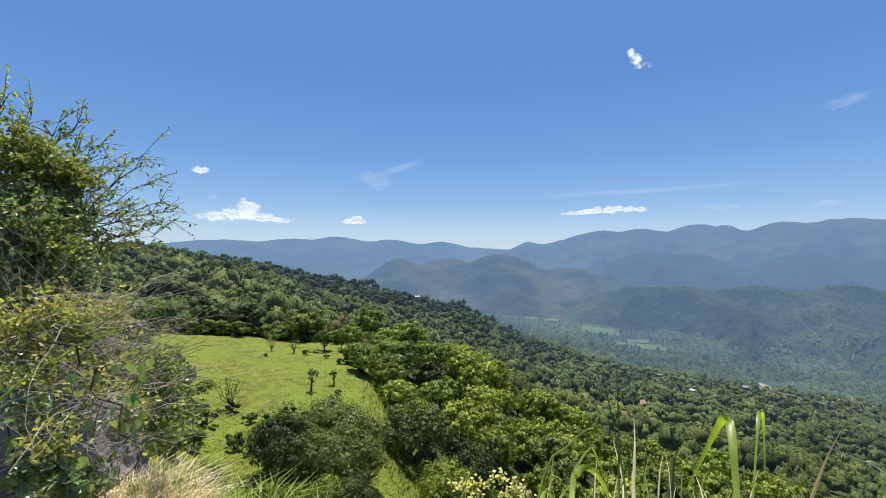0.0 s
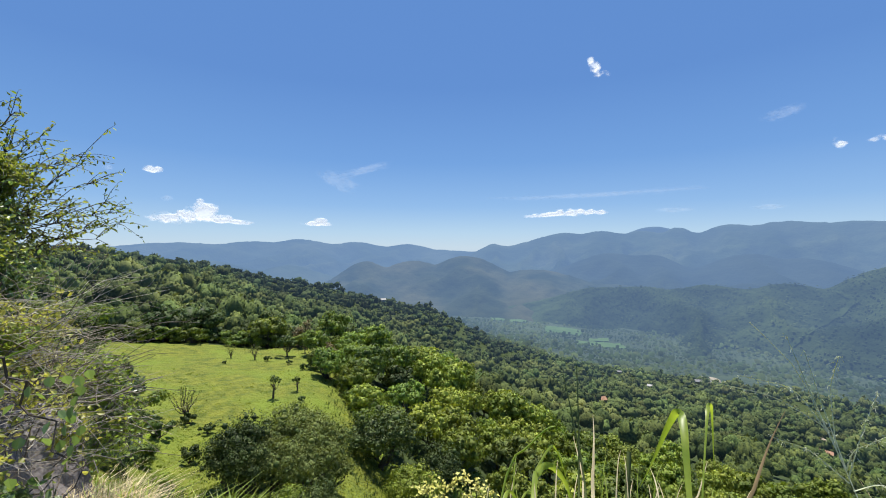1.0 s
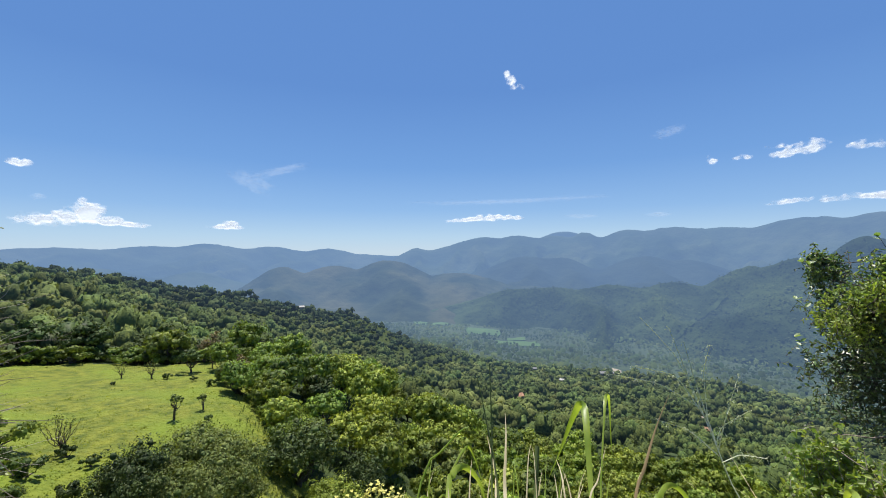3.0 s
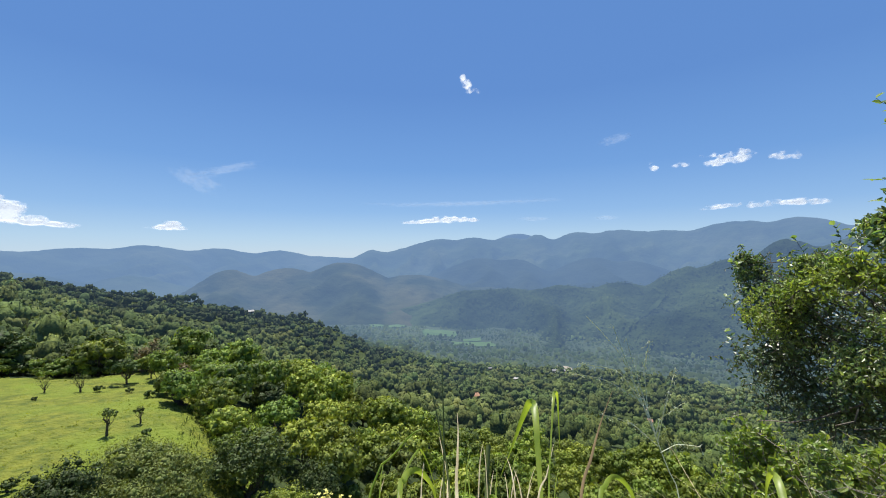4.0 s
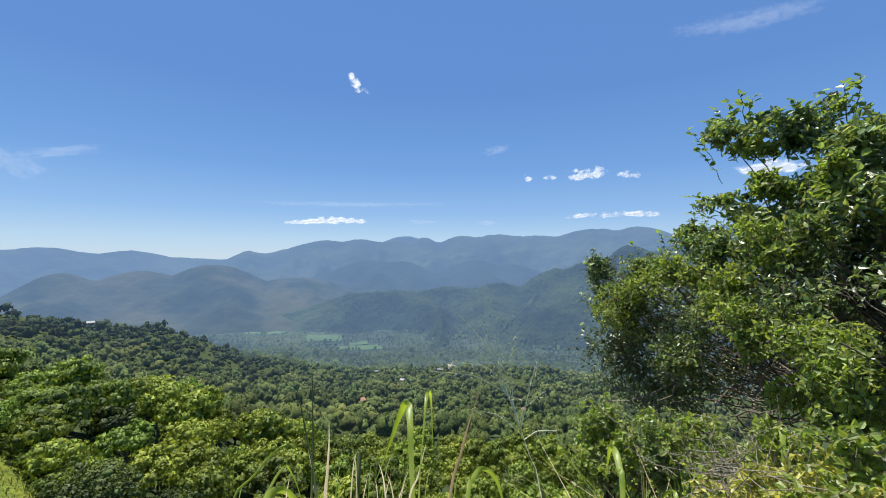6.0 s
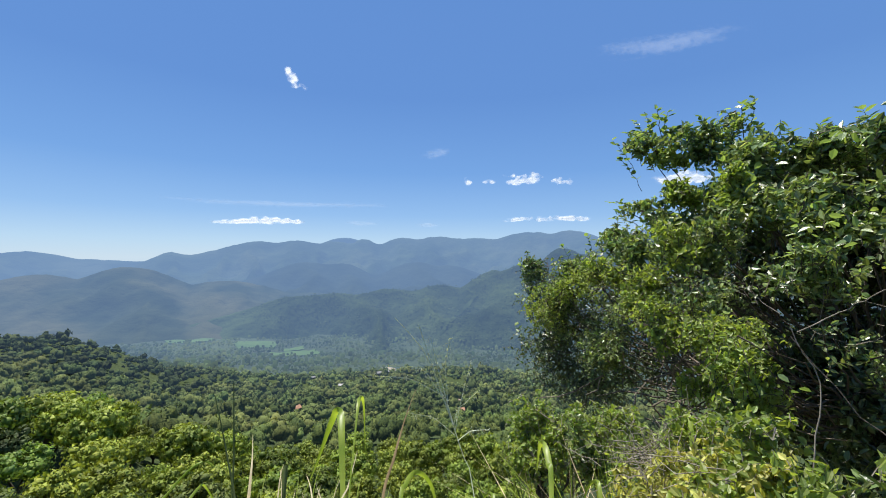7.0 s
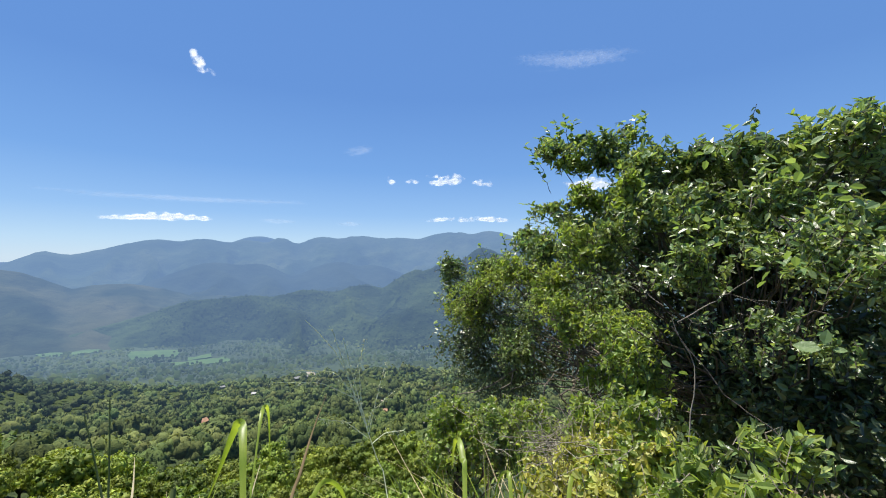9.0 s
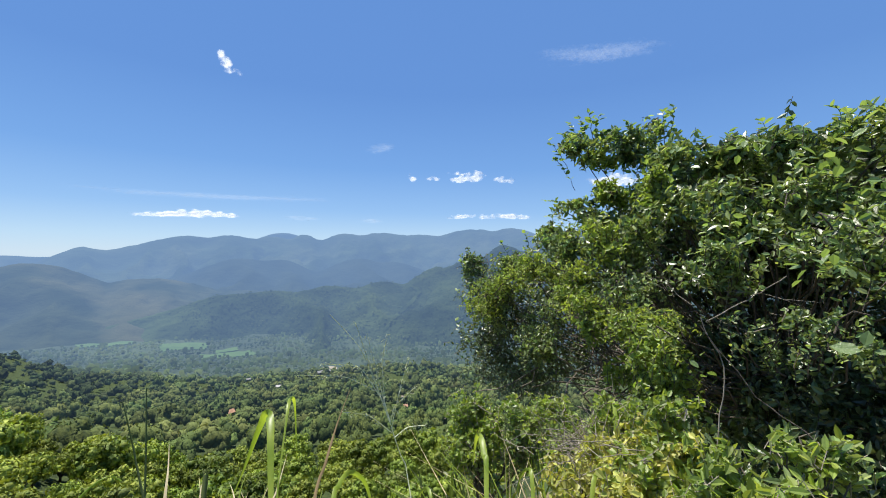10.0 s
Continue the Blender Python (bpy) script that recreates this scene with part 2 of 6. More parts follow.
# dark green, deepened further for crowns that stand in shadow
M_CROWN_DARK_SHADE = surface("dark_tree_leaves", (0.03, 0.06, 0.018), (0.082, 0.128, 0.034), 0.5, 0.6, 4.5, 0.05, spec=0.25, island=0.3, through_light=0.18, obj=0.3)
M_CROWN_OLIVE = surface("olive_tree_leaves", (0.105, 0.148, 0.042), (0.2, 0.248, 0.07), 0.6, 0.7, 6, 0.05, spec=0.25, island=0.3, through_light=0.25)
# lighter green that makes crowns look sunlit by colour
M_CROWN_LIGHT = surface("light_tree_leaves", (0.105, 0.17, 0.028), (0.26, 0.345, 0.055), 0.5, 0.6, 4.5, 0.05, spec=0.25, island=0.25, through_light=0.22, obj=0.3)
M_CROWN_DRY = surface("dry_tree_leaves", (0.13, 0.115, 0.06), (0.22, 0.19, 0.1), 0.6, 0.8, spec=0.2, island=0.4, through_light=0.2)
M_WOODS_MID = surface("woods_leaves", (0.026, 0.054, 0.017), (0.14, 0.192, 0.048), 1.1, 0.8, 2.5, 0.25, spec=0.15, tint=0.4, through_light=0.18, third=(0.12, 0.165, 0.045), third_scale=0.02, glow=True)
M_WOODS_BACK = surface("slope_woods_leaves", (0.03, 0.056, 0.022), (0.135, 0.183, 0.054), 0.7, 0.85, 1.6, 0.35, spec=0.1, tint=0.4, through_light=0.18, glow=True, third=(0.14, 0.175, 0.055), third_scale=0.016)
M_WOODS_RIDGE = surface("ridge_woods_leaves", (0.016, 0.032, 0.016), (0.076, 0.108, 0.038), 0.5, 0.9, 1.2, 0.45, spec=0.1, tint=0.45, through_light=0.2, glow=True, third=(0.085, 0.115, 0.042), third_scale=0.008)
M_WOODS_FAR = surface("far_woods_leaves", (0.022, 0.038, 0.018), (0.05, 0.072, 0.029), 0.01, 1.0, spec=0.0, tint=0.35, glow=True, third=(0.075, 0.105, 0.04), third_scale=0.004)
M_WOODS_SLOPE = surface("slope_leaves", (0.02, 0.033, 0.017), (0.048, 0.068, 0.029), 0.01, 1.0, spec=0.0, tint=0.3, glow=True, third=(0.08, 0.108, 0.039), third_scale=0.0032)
M_BARK = surface("bark", (0.05, 0.042, 0.032), (0.12, 0.10, 0.08), 8, 0.9, 60, 0.01)
M_TWIG = surface("pale_twig", (0.16, 0.14, 0.11), (0.32, 0.285, 0.23), 30, 0.85)
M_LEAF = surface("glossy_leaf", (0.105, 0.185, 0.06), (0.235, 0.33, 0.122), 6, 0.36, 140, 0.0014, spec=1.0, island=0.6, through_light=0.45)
# inner-leaf green, darkened in colour to stand for shade
M_LEAF_SHADE = surface("dark_glossy_leaf", (0.05, 0.09, 0.036), (0.125, 0.19, 0.075), 6, 0.36, 140, 0.0014, spec=1.0, island=0.6, through_light=0.35)
# yellow-green brightened so that sunlight on leaves sits in their colour
M_LEAF_LIME_LIT = surface("lime_leaf", (0.165, 0.255, 0.05), (0.29, 0.385, 0.09), 6, 0.44, 140, 0.002, spec=0.8, island=0.35, through_light=0.52)
M_LEAF_OLIVE = surface("olive_leaf", (0.15, 0.205, 0.045), (0.3, 0.35, 0.09), 6, 0.48, spec=0.5, island=0.4, through_light=0.5)
M_LEAF_STRAW = surface("straw_green_leaf", (0.28, 0.32, 0.07), (0.5, 0.51, 0.15), 6, 0.45, spec=0.5, island=0.4, through_light=0.45)
M_BLADE = surface("green_blade", (0.19, 0.29, 0.035), (0.34, 0.43, 0.075), 12, 0.4, spec=0.5, island=0.25, through_light=0.5)
M_STRAW = surface("dry_straw", (0.52, 0.44, 0.27), (0.78, 0.68, 0.46), 12, 0.7, island=0.3, through_light=0.3)
M_ROCK = surface("grey_rock", (0.13, 0.115, 0.11), (0.25, 0.22, 0.205), 2.5, 0.9, 14, 0.03)
M_RUST = surface("rusty_stalk", (0.19, 0.14, 0.06), (0.3, 0.21, 0.1), 12, 0.7)
M_STALK = surface("green_stalk", (0.08, 0.12, 0.025), (0.14, 0.17, 0.05), 12, 0.6, spec=0.3)
M_PALE = surface("bleached_twig", (0.36, 0.32, 0.24), (0.56, 0.5, 0.38), 20, 0.8, island=0.4)
M_DEAD = surface("dead_twig", (0.1, 0.085, 0.065), (0.21, 0.18, 0.14), 20, 0.9, island=0.3)
M_PETAL = surface("yellow_petals", (0.55, 0.53, 0.09), (0.72, 0.7, 0.22), 20, 0.7, island=0.2, through_light=0.0)
M_ROOF = surface("orange_roof_tiles", (0.3, 0.17, 0.11), (0.42, 0.25, 0.16), 0.6, 0.8)
M_WALL = surface("pale_house_wall", (0.36, 0.34, 0.3), (0.48, 0.45, 0.4), 0.6, 0.9)
M_TIN = surface("pale_tin_roof", (0.17, 0.175, 0.18), (0.25, 0.25, 0.25), 0.6, 0.5)
M_GLASS_DARK = surface("dark_window", (0.03, 0.035, 0.04), (0.05, 0.055, 0.06), 1, 0.2)

# ---- the ground ----
RADII = (0, 3, 8, 20, 32, 45, 70, 100, 160, 250, 400, 600, 900, 1400, 2200, 4900)
# height of the ground over the eye along each bearing
PROFILES = {
    -180: (-1.6, -1.5, -1.2, 0.5, 2.5, 5, 10, 18, 30, 45, 70, 90, 100, 60, -60, -250),
    -100: (-1.6, -1.5, -1.3, -1.5, -2, -3, -6, -10, -18, -30, -50, -80, -120, -190, -260, -320),
    -45: (-1.6, -1.8, -3.6, -12, -23, -33, -44, -53, -70, -94, -130, -165, -250, -314, -324, -330),
    5: (-1.6, -2.4, -6.6, -17.5, -28, -37, -45, -53, -70, -94, -130, -165, -250, -314, -324, -330),
    17: (-1.6, -2.3, -6.6, -17.5, -26.5, -33, -37.5, -41.5, -62, -86, -118, -142, -205, -295, -321, -330),
    28: (-1.6, -2.2, -6.6, -17.5, -25, -29, -31, -32, -52, -74, -87, -92, -160, -280, -320, -330),
    44: (-1.6, -2.0, -6.6, -17.5, -20, -20.5, -21, -22, -33, -48, -55, -53, -130, -270, -318, -330),
    57: (-1.5, -1.8, -6.0, -15.5, -19, -19.8, -20, -20.5, -23, -24, -19, -24, -110, -250, -315, -330),
    68: (-1.5, -1.5, -3.4, -10, -14, -16, -17, -18, -18.5, -16, -5, -12, -100, -240, -310, -330),
    100: (-1.5, -1.3, -2.0, -4, -7, -9, -10, -9, -6, -2, 6, 4, -60, -200, -300, -320),
    180: (-1.6, -1.5, -1.2, 0.5, 2.5, 5, 10, 18, 30, 45, 70, 90, 100, 60, -60, -250),
}
BEARINGS = sorted(PROFILES)
LOGR = np.log(np.array(RADII) + 6.0)


def ground_z(az, r):
    """World height of the ground at a bearing and a distance."""
    az, r = np.broadcast_arrays(np.asarray(az, float), np.asarray(r, float))
    lr = np.log(r + 6.0)
    rows = [np.interp(lr, LOGR, PROFILES[b]) for b in BEARINGS]
    z = np.array(rows[0])
    for k in range(len(BEARINGS) - 1):
        w = np.clip((az - BEARINGS[k]) / (BEARINGS[k + 1] - BEARINGS[k]), 0, 1)
        w = 0.5 * w + 0.5 * w * w * (3 - 2 * w)
        z = np.where(az >= BEARINGS[k], rows[k] * (1 - w) + rows[k + 1] * w, z)
    x, y = polar(az, r)
    z = z + fbm(x / 40 + 5, y / 40 + 9) * 0.05 * np.minimum(r, 160) + fbm(x / 2.5, y / 2.5) * 0.25 * smooth(2, 12, r)
    z = z + fbm(x / 160 + 3, y / 160) * 0.035 * np.clip(r - 120, 0, 500)
    return z + EYE


def ground_hit(az, el, near=20.0):
    """Distance at which a line of sight from the eye meets the ground."""
    r = np.geomspace(near, 4800, 1200)
    below = EYE + r * math.tan(radians(el)) <= ground_z(np.full_like(r, az), r)
    return float(r[np.argmax(below)]) if below.any() else 4800.0


def in_meadow(az, r):
    """The open grass shelf below the hillside."""
    x, y = polar(az, r)
    wob = 5 * fbm(x / 14, y / 14)
    edge = np.interp(r, (28, 36, 45, 60, 80, 110, 122), (33, 35, 38.5, 41.5, 42, 43, 46)) + wob * 0.8
    return (az > edge) & (az < 67 + wob) & (r > 30) & (r < np.interp(az, (40, 52, 68), (94, 108, 116)) + wob)


azs = np.concatenate([np.linspace(-180, -100, 24, endpoint=False), np.linspace(-100, 110, 340, endpoint=False), np.linspace(110, 180, 22)])
rs = np.concatenate([[0.0], np.geomspace(0.5, 4900, 150)])
AZ, RR = np.meshgrid(azs, rs, indexing="ij")
GX, GY = polar(AZ, RR)
GZ = ground_z(AZ, RR)
na, nr = AZ.shape
ii, jj = np.meshgrid(np.arange(na - 1), np.arange(nr - 1), indexing="ij")
quads = np.stack([ii * nr + jj, ii * nr + jj + 1, (ii + 1) * nr + jj + 1, (ii + 1) * nr + jj], -1).reshape(-1, 4)[:, ::-1]
me = np_mesh("ground", np.stack([GX, GY, GZ], -1).reshape(-1, 3), quads, [M_FLOOR, M_MEADOW, M_EARTH, M_VALLEY], True)
ca, cr = AZ[:-1, :-1].ravel() + 0.3, np.sqrt(RR[:-1, :-1] * RR[1:, 1:]).ravel()
slot = np.where(in_meadow(ca, cr) | in_meadow(ca + 3.5, cr) | ((cr < 66) & in_meadow(ca + 7, cr)) | in_meadow(ca - 2.0, cr), 1, np.where(cr < 6, 2, np.where(cr > 750, 3, 0))).astype(np.int32)
me.polygons.foreach_set("material_index", slot)
ground = tagged(new("ground", me), "steep green hillside falling from a ledge into a wide wooded valley", "ground", kind="structure")


# ---- mountains ----
def range_of_hills(name, label, mat, dist, front, back, az0, az1, floor, ease, peaks, rough, seed, steps=220, depth=0.95, swing=0.0, fade=7):
    """A range whose crest rises in soft peaks (bearing, elevation in degrees, half width in degrees), with gullied slopes."""
    az = np.linspace(az0, az1, steps)
    low = math.tan(radians(floor)) * dist
    crest = np.full(steps, low)
    for pa, pe, pw in peaks:
        h = math.tan(radians(pe)) * dist
        d = np.abs(az - pa) / pw
        crest = np.maximum(crest, low + (h - low) / (1 + d ** 2.2))
    k = np.exp(-np.linspace(-2, 2, 9) ** 2)
    crest = np.convolve(np.pad(crest, 4, mode="edge"), k / k.sum(), "valid")
    crest = crest + dist * rough * fbm(az * 0.55 + seed, az * 0 + seed, 5)
    crest = crest + dist * rough * 1.3 * fbm(az * 2.6 + seed * 3, az * 0 + seed, 4)
    ends = smooth(az0, az0 + 5, az) * (1 - smooth(az1 - fade, az1, az))
    crest = -335 + (crest + 335) * (0.02 + 0.98 * ends)
    s = np.concatenate([np.linspace(0, 1, 46), np.linspace(1.1, 1.6, 5)])
    AZ, S = np.meshgrid(az, s, indexing="ij")
    start = front + swing * smooth(-6, 8, AZ)
    R = np.where(S <= 1, start + (dist - start) * S, dist + (back - dist) * (S - 1) / 0.6)
    x, y = polar(AZ, R)
    shape = np.where(S <= 1, np.clip(S, 0, 1) ** ease, 1 - (np.clip(S - 1, 0, 1) / 0.6) ** 1.4)
    slant = x / 260 + 0.5 * fbm(x / 500 + seed, y / 500)
    gully = np.abs(fbm(slant + seed, y / 420 + seed, 5)) * depth
    z = -335 + (crest[:, None] + 335) * shape
    z = z - gully * (crest[:, None] + 335) * 1.1 * np.sin(np.pi * np.clip(S, 0, 1)) ** 0.8
    n, m = AZ.shape
    i, j = np.meshgrid(np.arange(n - 1), np.arange(m - 1), indexing="ij")
    f = np.stack([i * m + j, (i + 1) * m + j, (i + 1) * m + j + 1, i * m + j + 1], -1).reshape(-1, 4)
    z = np.maximum(z, -336)
    ob = new(name, np_mesh(name, np.stack([x, y, z + EYE], -1).reshape(-1, 3), f, mat, True))
    return tagged(ob, label, "mountain", kind="structure"), (az, R, z + EYE)


range_of_hills("mountain_range", "hazy blue distant mountain range on the horizon", M_RANGE, 4500, 3300, 4900, 12, 110, -0.5, 0.8,
    ((100, 1.6, 14), (77, 1.0, 8), (58, 0.6, 7), (50, 0.85, 5), (44.4, 1.15, 4.5), (37.5, 0.85, 4), (30.5, 0.6, 3)), 0.0025, 2.3)
range_of_hills("mountain_range", "lower hazy blue fold before the distant range", M_RANGE, 3500, 2600, 4000, 30, 100, -5.0, 0.9,
    ((80, -1.0, 12), (56, -1.5, 8), (46, -2.2, 5)), 0.003, 9.1)
range_of_hills("mountain_range", "pale farthest mountain crest almost lost in haze", M_RANGE, 4850, 4500, 4950, -20, 12, 0.5, 0.9,
    ((-1.5, 2.75, 4.0),), 0.001, 4.0, 80)
range_of_hills("mountain_range", "long slate-blue mountain range across the valley", M_RANGE, 4100, 2900, 4600, -100, 27, -0.6, 0.8,
    ((18.4, 0.8, 1.4), (14.5, 0.55, 2.0), (9.0, 2.1, 5.5), (4.4, 2.3, 5), (-0.2, 2.3, 4), (-4.1, 2.65, 2.5), (-9.4, 2.85, 4.5),
     (-14.5, 2.95, 8), (-19.5, 2.8, 8), (-27, 3.6, 8), (-32, 3.75, 6), (-42, 3.7, 9), (-60, 4, 14), (-90, 4, 16)), 0.0022, 1.0, 340)
range_of_hills("hill", "hazy wooded hill with a pointed summit beyond the valley", M_HILL_C, 2600, 1750, 3300, -14, 56, -7.0, 0.85,
    ((22.3, -1.05, 7.5), (29.5, -1.7, 7.0), (36.0, -1.8, 5), (13, -2.8, 9), (4, -4.5, 9)), 0.003, 6.4)
range_of_hills("hill", "rounded slate-green hills behind the valley", M_HILL_D, 3300, 2300, 3700, -46, 27, -4.5, 0.8,
    ((3.2, -0.55, 6.5), (-1, -0.7, 5), (-11.2, -0.55, 6), (-15.5, -0.95, 6), (-24, -1.8, 7), (-34, -1, 7)), 0.0022, 12.0)
hill_e, hill_e_grid = range_of_hills("hill", "wooded green mountainside rising across the valley", M_HILL_E, 2000, 1330, 2500, -100, 31, -7.2, 0.85,
    ((4, -4.9, 7), (0, -4.7, 6), (-7.5, -4.1, 6), (-14.5, -3.6, 5), (-22, -1.6, 5.0), (-26, -0.6, 5), (-31, 1.7, 4.5), (-36, 1.6, 5), (-43, 3.2, 8), (-60, 5, 14), (-90, 6, 20)), 0.004, 21.0, 240, 1.7, 420, 27)

# ---- trees ----
def crown_cloud(r, centre, radii, clumps, per, flat=0.75):
    """Leaf clumps on many small lobes round a crown: points, facing directions, rounded normals."""
    d = unit(r.normal(size=(clumps, 3)))
    d[:, 2] = np.abs(d[:, 2]) * 1.1 - 0.35
    lobes = centre + unit(d) * np.array(radii) * r.uniform(0.4, 1.0, (clumps, 1))
    lr = np.mean(radii) * r.uniform(0.15, 0.4, clumps)
    n = unit(r.normal(size=(clumps, per, 3)))
    at = lobes[:, None] + n * lr[:, None, None] * np.array([1, 1, flat]) * r.uniform(0.75, 1.1, (clumps, per, 1))
    soft = unit(n + 0.45 * unit(at - centre) + 0.22 * r.normal(size=n.shape))
    n = unit(n + unit(at - centre) * 0.5 + 0.6 * r.normal(size=n.shape))
    return at.reshape(-1, 3), n.reshape(-1, 3), soft.reshape(-1, 3), lobes, lr


def ball(r, centre, radius, squash=0.8, sides=6, rings=4):
    """A small uneven closed lobe inside a clump, with its outward normals."""
    u = np.linspace(0, 2 * np.pi, sides, endpoint=False) + r.uniform(0, 6)
    v = (np.arange(rings) + 0.7) / (rings + 0.4) * np.pi
    V, U = np.meshgrid(v, u, indexing="ij")
    p = np.stack([np.sin(V) * np.cos(U), np.sin(V) * np.sin(U), np.cos(V) * squash], -1) * r.uniform(0.75, 1.15, V.shape)[..., None]
    p = np.concatenate([p.reshape(-1, 3), [[0, 0, squash], [0, 0, -squash]]])
    f = [[a * sides + b, (a + 1) * sides + b, (a + 1) * sides + (b + 1) % sides, a * sides + (b + 1) % sides] for a in range(rings - 1) for b in range(sides)]
    n = rings * sides
    caps = [[n, b, (b + 1) % sides] for b in range(sides)] + [[n + 1, n - sides + (b + 1) % sides, n - sides + b] for b in range(sides)]
    return p * radius + centre, np.concatenate([split(f), np.array(caps)]), unit(p)


def build_tree(seed, height, radii, clumps, per, size, mat, label, lean=0.0, bare=0.28, group="trees below the ledge", name="tree", solid=0.5, limbs=6):
    """A tapered trunk with limbs and a crown of many leaf clumps; base at the origin."""
    r = np.random.default_rng(seed)
    tree = thing(name, (0, 0, 0), label, "tree", group)
    centre = np.array([lean, 0, height - radii[2] * 0.95])
    at, n, soft, lobes, lr = crown_cloud(r, centre, radii, clumps, per)
    wood = Pile()
    fork = np.array([lean * 0.4, 0, height * bare])
    t = height * 0.028 + 0.03
    wood.add(*tube(bent((0, 0, -0.6), fork, (lean * 0.1, 0.05, 0)), np.linspace(t * 1.35, t, 7), 6))
    for k in range(min(len(lobes), limbs)):
        wood.add(*tube(bent(fork, lobes[k], (0, 0, -0.12 * height * r.random()), 5, 0.03 * height, r), np.linspace(t * (0.7 if limbs < 12 else 0.3), t * 0.1, 5), 4))
    part("trunk", wood.mesh("trunk", M_BARK, True), M_BARK, tree)
    top = Pile()
    for c, q in zip(lobes, lr * (solid > 0)):
        v, f, out = ball(r, c, q * solid, 0.8, 5, 3)
        top.add(v, f, None, out)
    top.add(*tufts(at, n, size * r.uniform(0.6, 1.3, len(at)), r), None, np.repeat(soft, 3, axis=0))
    part("crown", top.mesh("crown", mat, True), mat, tree)
    return tree


LABELS = {
    "round": "round bright green broadleaf tree in dense woodland",
    "dark": "dark green dense tree, its colour deepened as if in shadow",
    "olive": "olive green spreading tree with fine loose foliage",
    "small": "small thin tree standing alone in the meadow",
    "bare": "half bare grey tree with thin branches in the meadow",
    "shrub": "low rounded dark shrub in the meadow grass",
}
kinds = [
    build_tree(11, 6.5, (2.7, 2.6, 2.2), 46, 60, 0.17, M_CROWN, LABELS["round"]),
    build_tree(12, 7.5, (3.1, 2.9, 2.6), 50, 60, 0.17, M_CROWN, LABELS["round"]),
    build_tree(13, 6.0, (2.9, 2.7, 1.9), 44, 60, 0.17, M_CROWN, LABELS["round"]),
    build_tree(14, 7.0, (2.5, 2.6, 2.6), 44, 60, 0.17, M_CROWN_DARK_SHADE, LABELS["dark"]),
    build_tree(15, 8.5, (3.0, 3.0, 3.0), 50, 60, 0.17, M_CROWN, LABELS["round"]),
    build_tree(16, 6.0, (2.8, 3.0, 2.0), 44, 60, 0.17, M_CROWN_OLIVE, LABELS["olive"]),
    build_tree(17, 6.0, (2.2, 2.4, 2.0), 24, 40, 0.13, M_CROWN_DRY, "grey-brown tree with half its leaves gone", solid=0.25, limbs=14),
    build_tree(18, 6.2, (2.9, 2.7, 2.1), 46, 60, 0.17, M_CROWN_LIGHT, "light green broadleaf tree on the open slope, coloured as if sunlit"),
]
fine = [
    build_tree(31, 6.0, (2.8, 3.0, 2.2), 96, 84, 0.075, M_CROWN_OLIVE, LABELS["olive"], solid=0.3),
    build_tree(32, 5.6, (2.6, 2.6, 2.1), 88, 84, 0.078, M_CROWN, LABELS["round"], solid=0.3),
    build_tree(33, 6.2, (2.5, 2.6, 2.4), 88, 84, 0.078, M_CROWN_DARK_SHADE, LABELS["dark"], solid=0.3),
    build_tree(34, 5.6, (2.7, 2.6, 2.1), 88, 84, 0.078, M_CROWN_LIGHT, "light green broadleaf tree on the open slope, coloured as if sunlit", solid=0.3),
]
NEAR = {0: 1, 1: 1, 2: 1, 3: 2, 4: 1, 5: 0, 6: 0, 7: 3}
small = [
    build_tree(21, 3.6, (0.75, 0.8, 1.0), 13, 34, 0.09, M_CROWN_DARK_SHADE, LABELS["small"], 0.2, 0.42, "meadow trees", "tree", 0.3, 8),
    build_tree(22, 4.6, (2.0, 1.9, 1.6), 22, 60, 0.14, M_CROWN_DARK_SHADE, "dark spreading tree standing alone on the meadow", 0.1, 0.25, "meadow trees", "tree", 0.5, 8),
    build_tree(23, 4.2, (1.7, 1.6, 1.4), 22, 12, 0.07, M_CROWN_OLIVE, LABELS["bare"], -0.2, 0.22, "meadow trees", "tree", 0.0, 22),
    build_tree(24, 1.9, (1.2, 1.1, 0.9), 12, 60, 0.12, M_CROWN_DARK_SHADE, LABELS["shrub"], 0, 0.1, "meadow shrubs", "shrub", 0.5),
    build_tree(25, 2.4, (1.6, 1.5, 1.1), 14, 60, 0.13, M_CROWN, "leafy green shrub on the grassy slope", 0, 0.1, "meadow shrubs", "shrub", 0.5),
]
used = set()


def plant(model, az, r, size=1.0, turn=None, lift=0.0):
    """Sets a model at a bearing and a distance; the first planting moves the model itself."""
    x, y = polar(az, r)
    turn = rng.uniform(0, 360) if turn is None else turn
    m = pose(float(x), float(y), float(ground_z(az, r)) + lift, rng.uniform(-4, 4), rng.uniform(-4, 4), turn) @ Matrix.Diagonal((size, size, size * rng.uniform(0.9, 1.1), 1))
    if model.name not in used:
        used.add(model.name)
        model.matrix_basis = m
        return model
    ob = copy_thing(model, m)
    ob.matrix_basis = m
    return ob


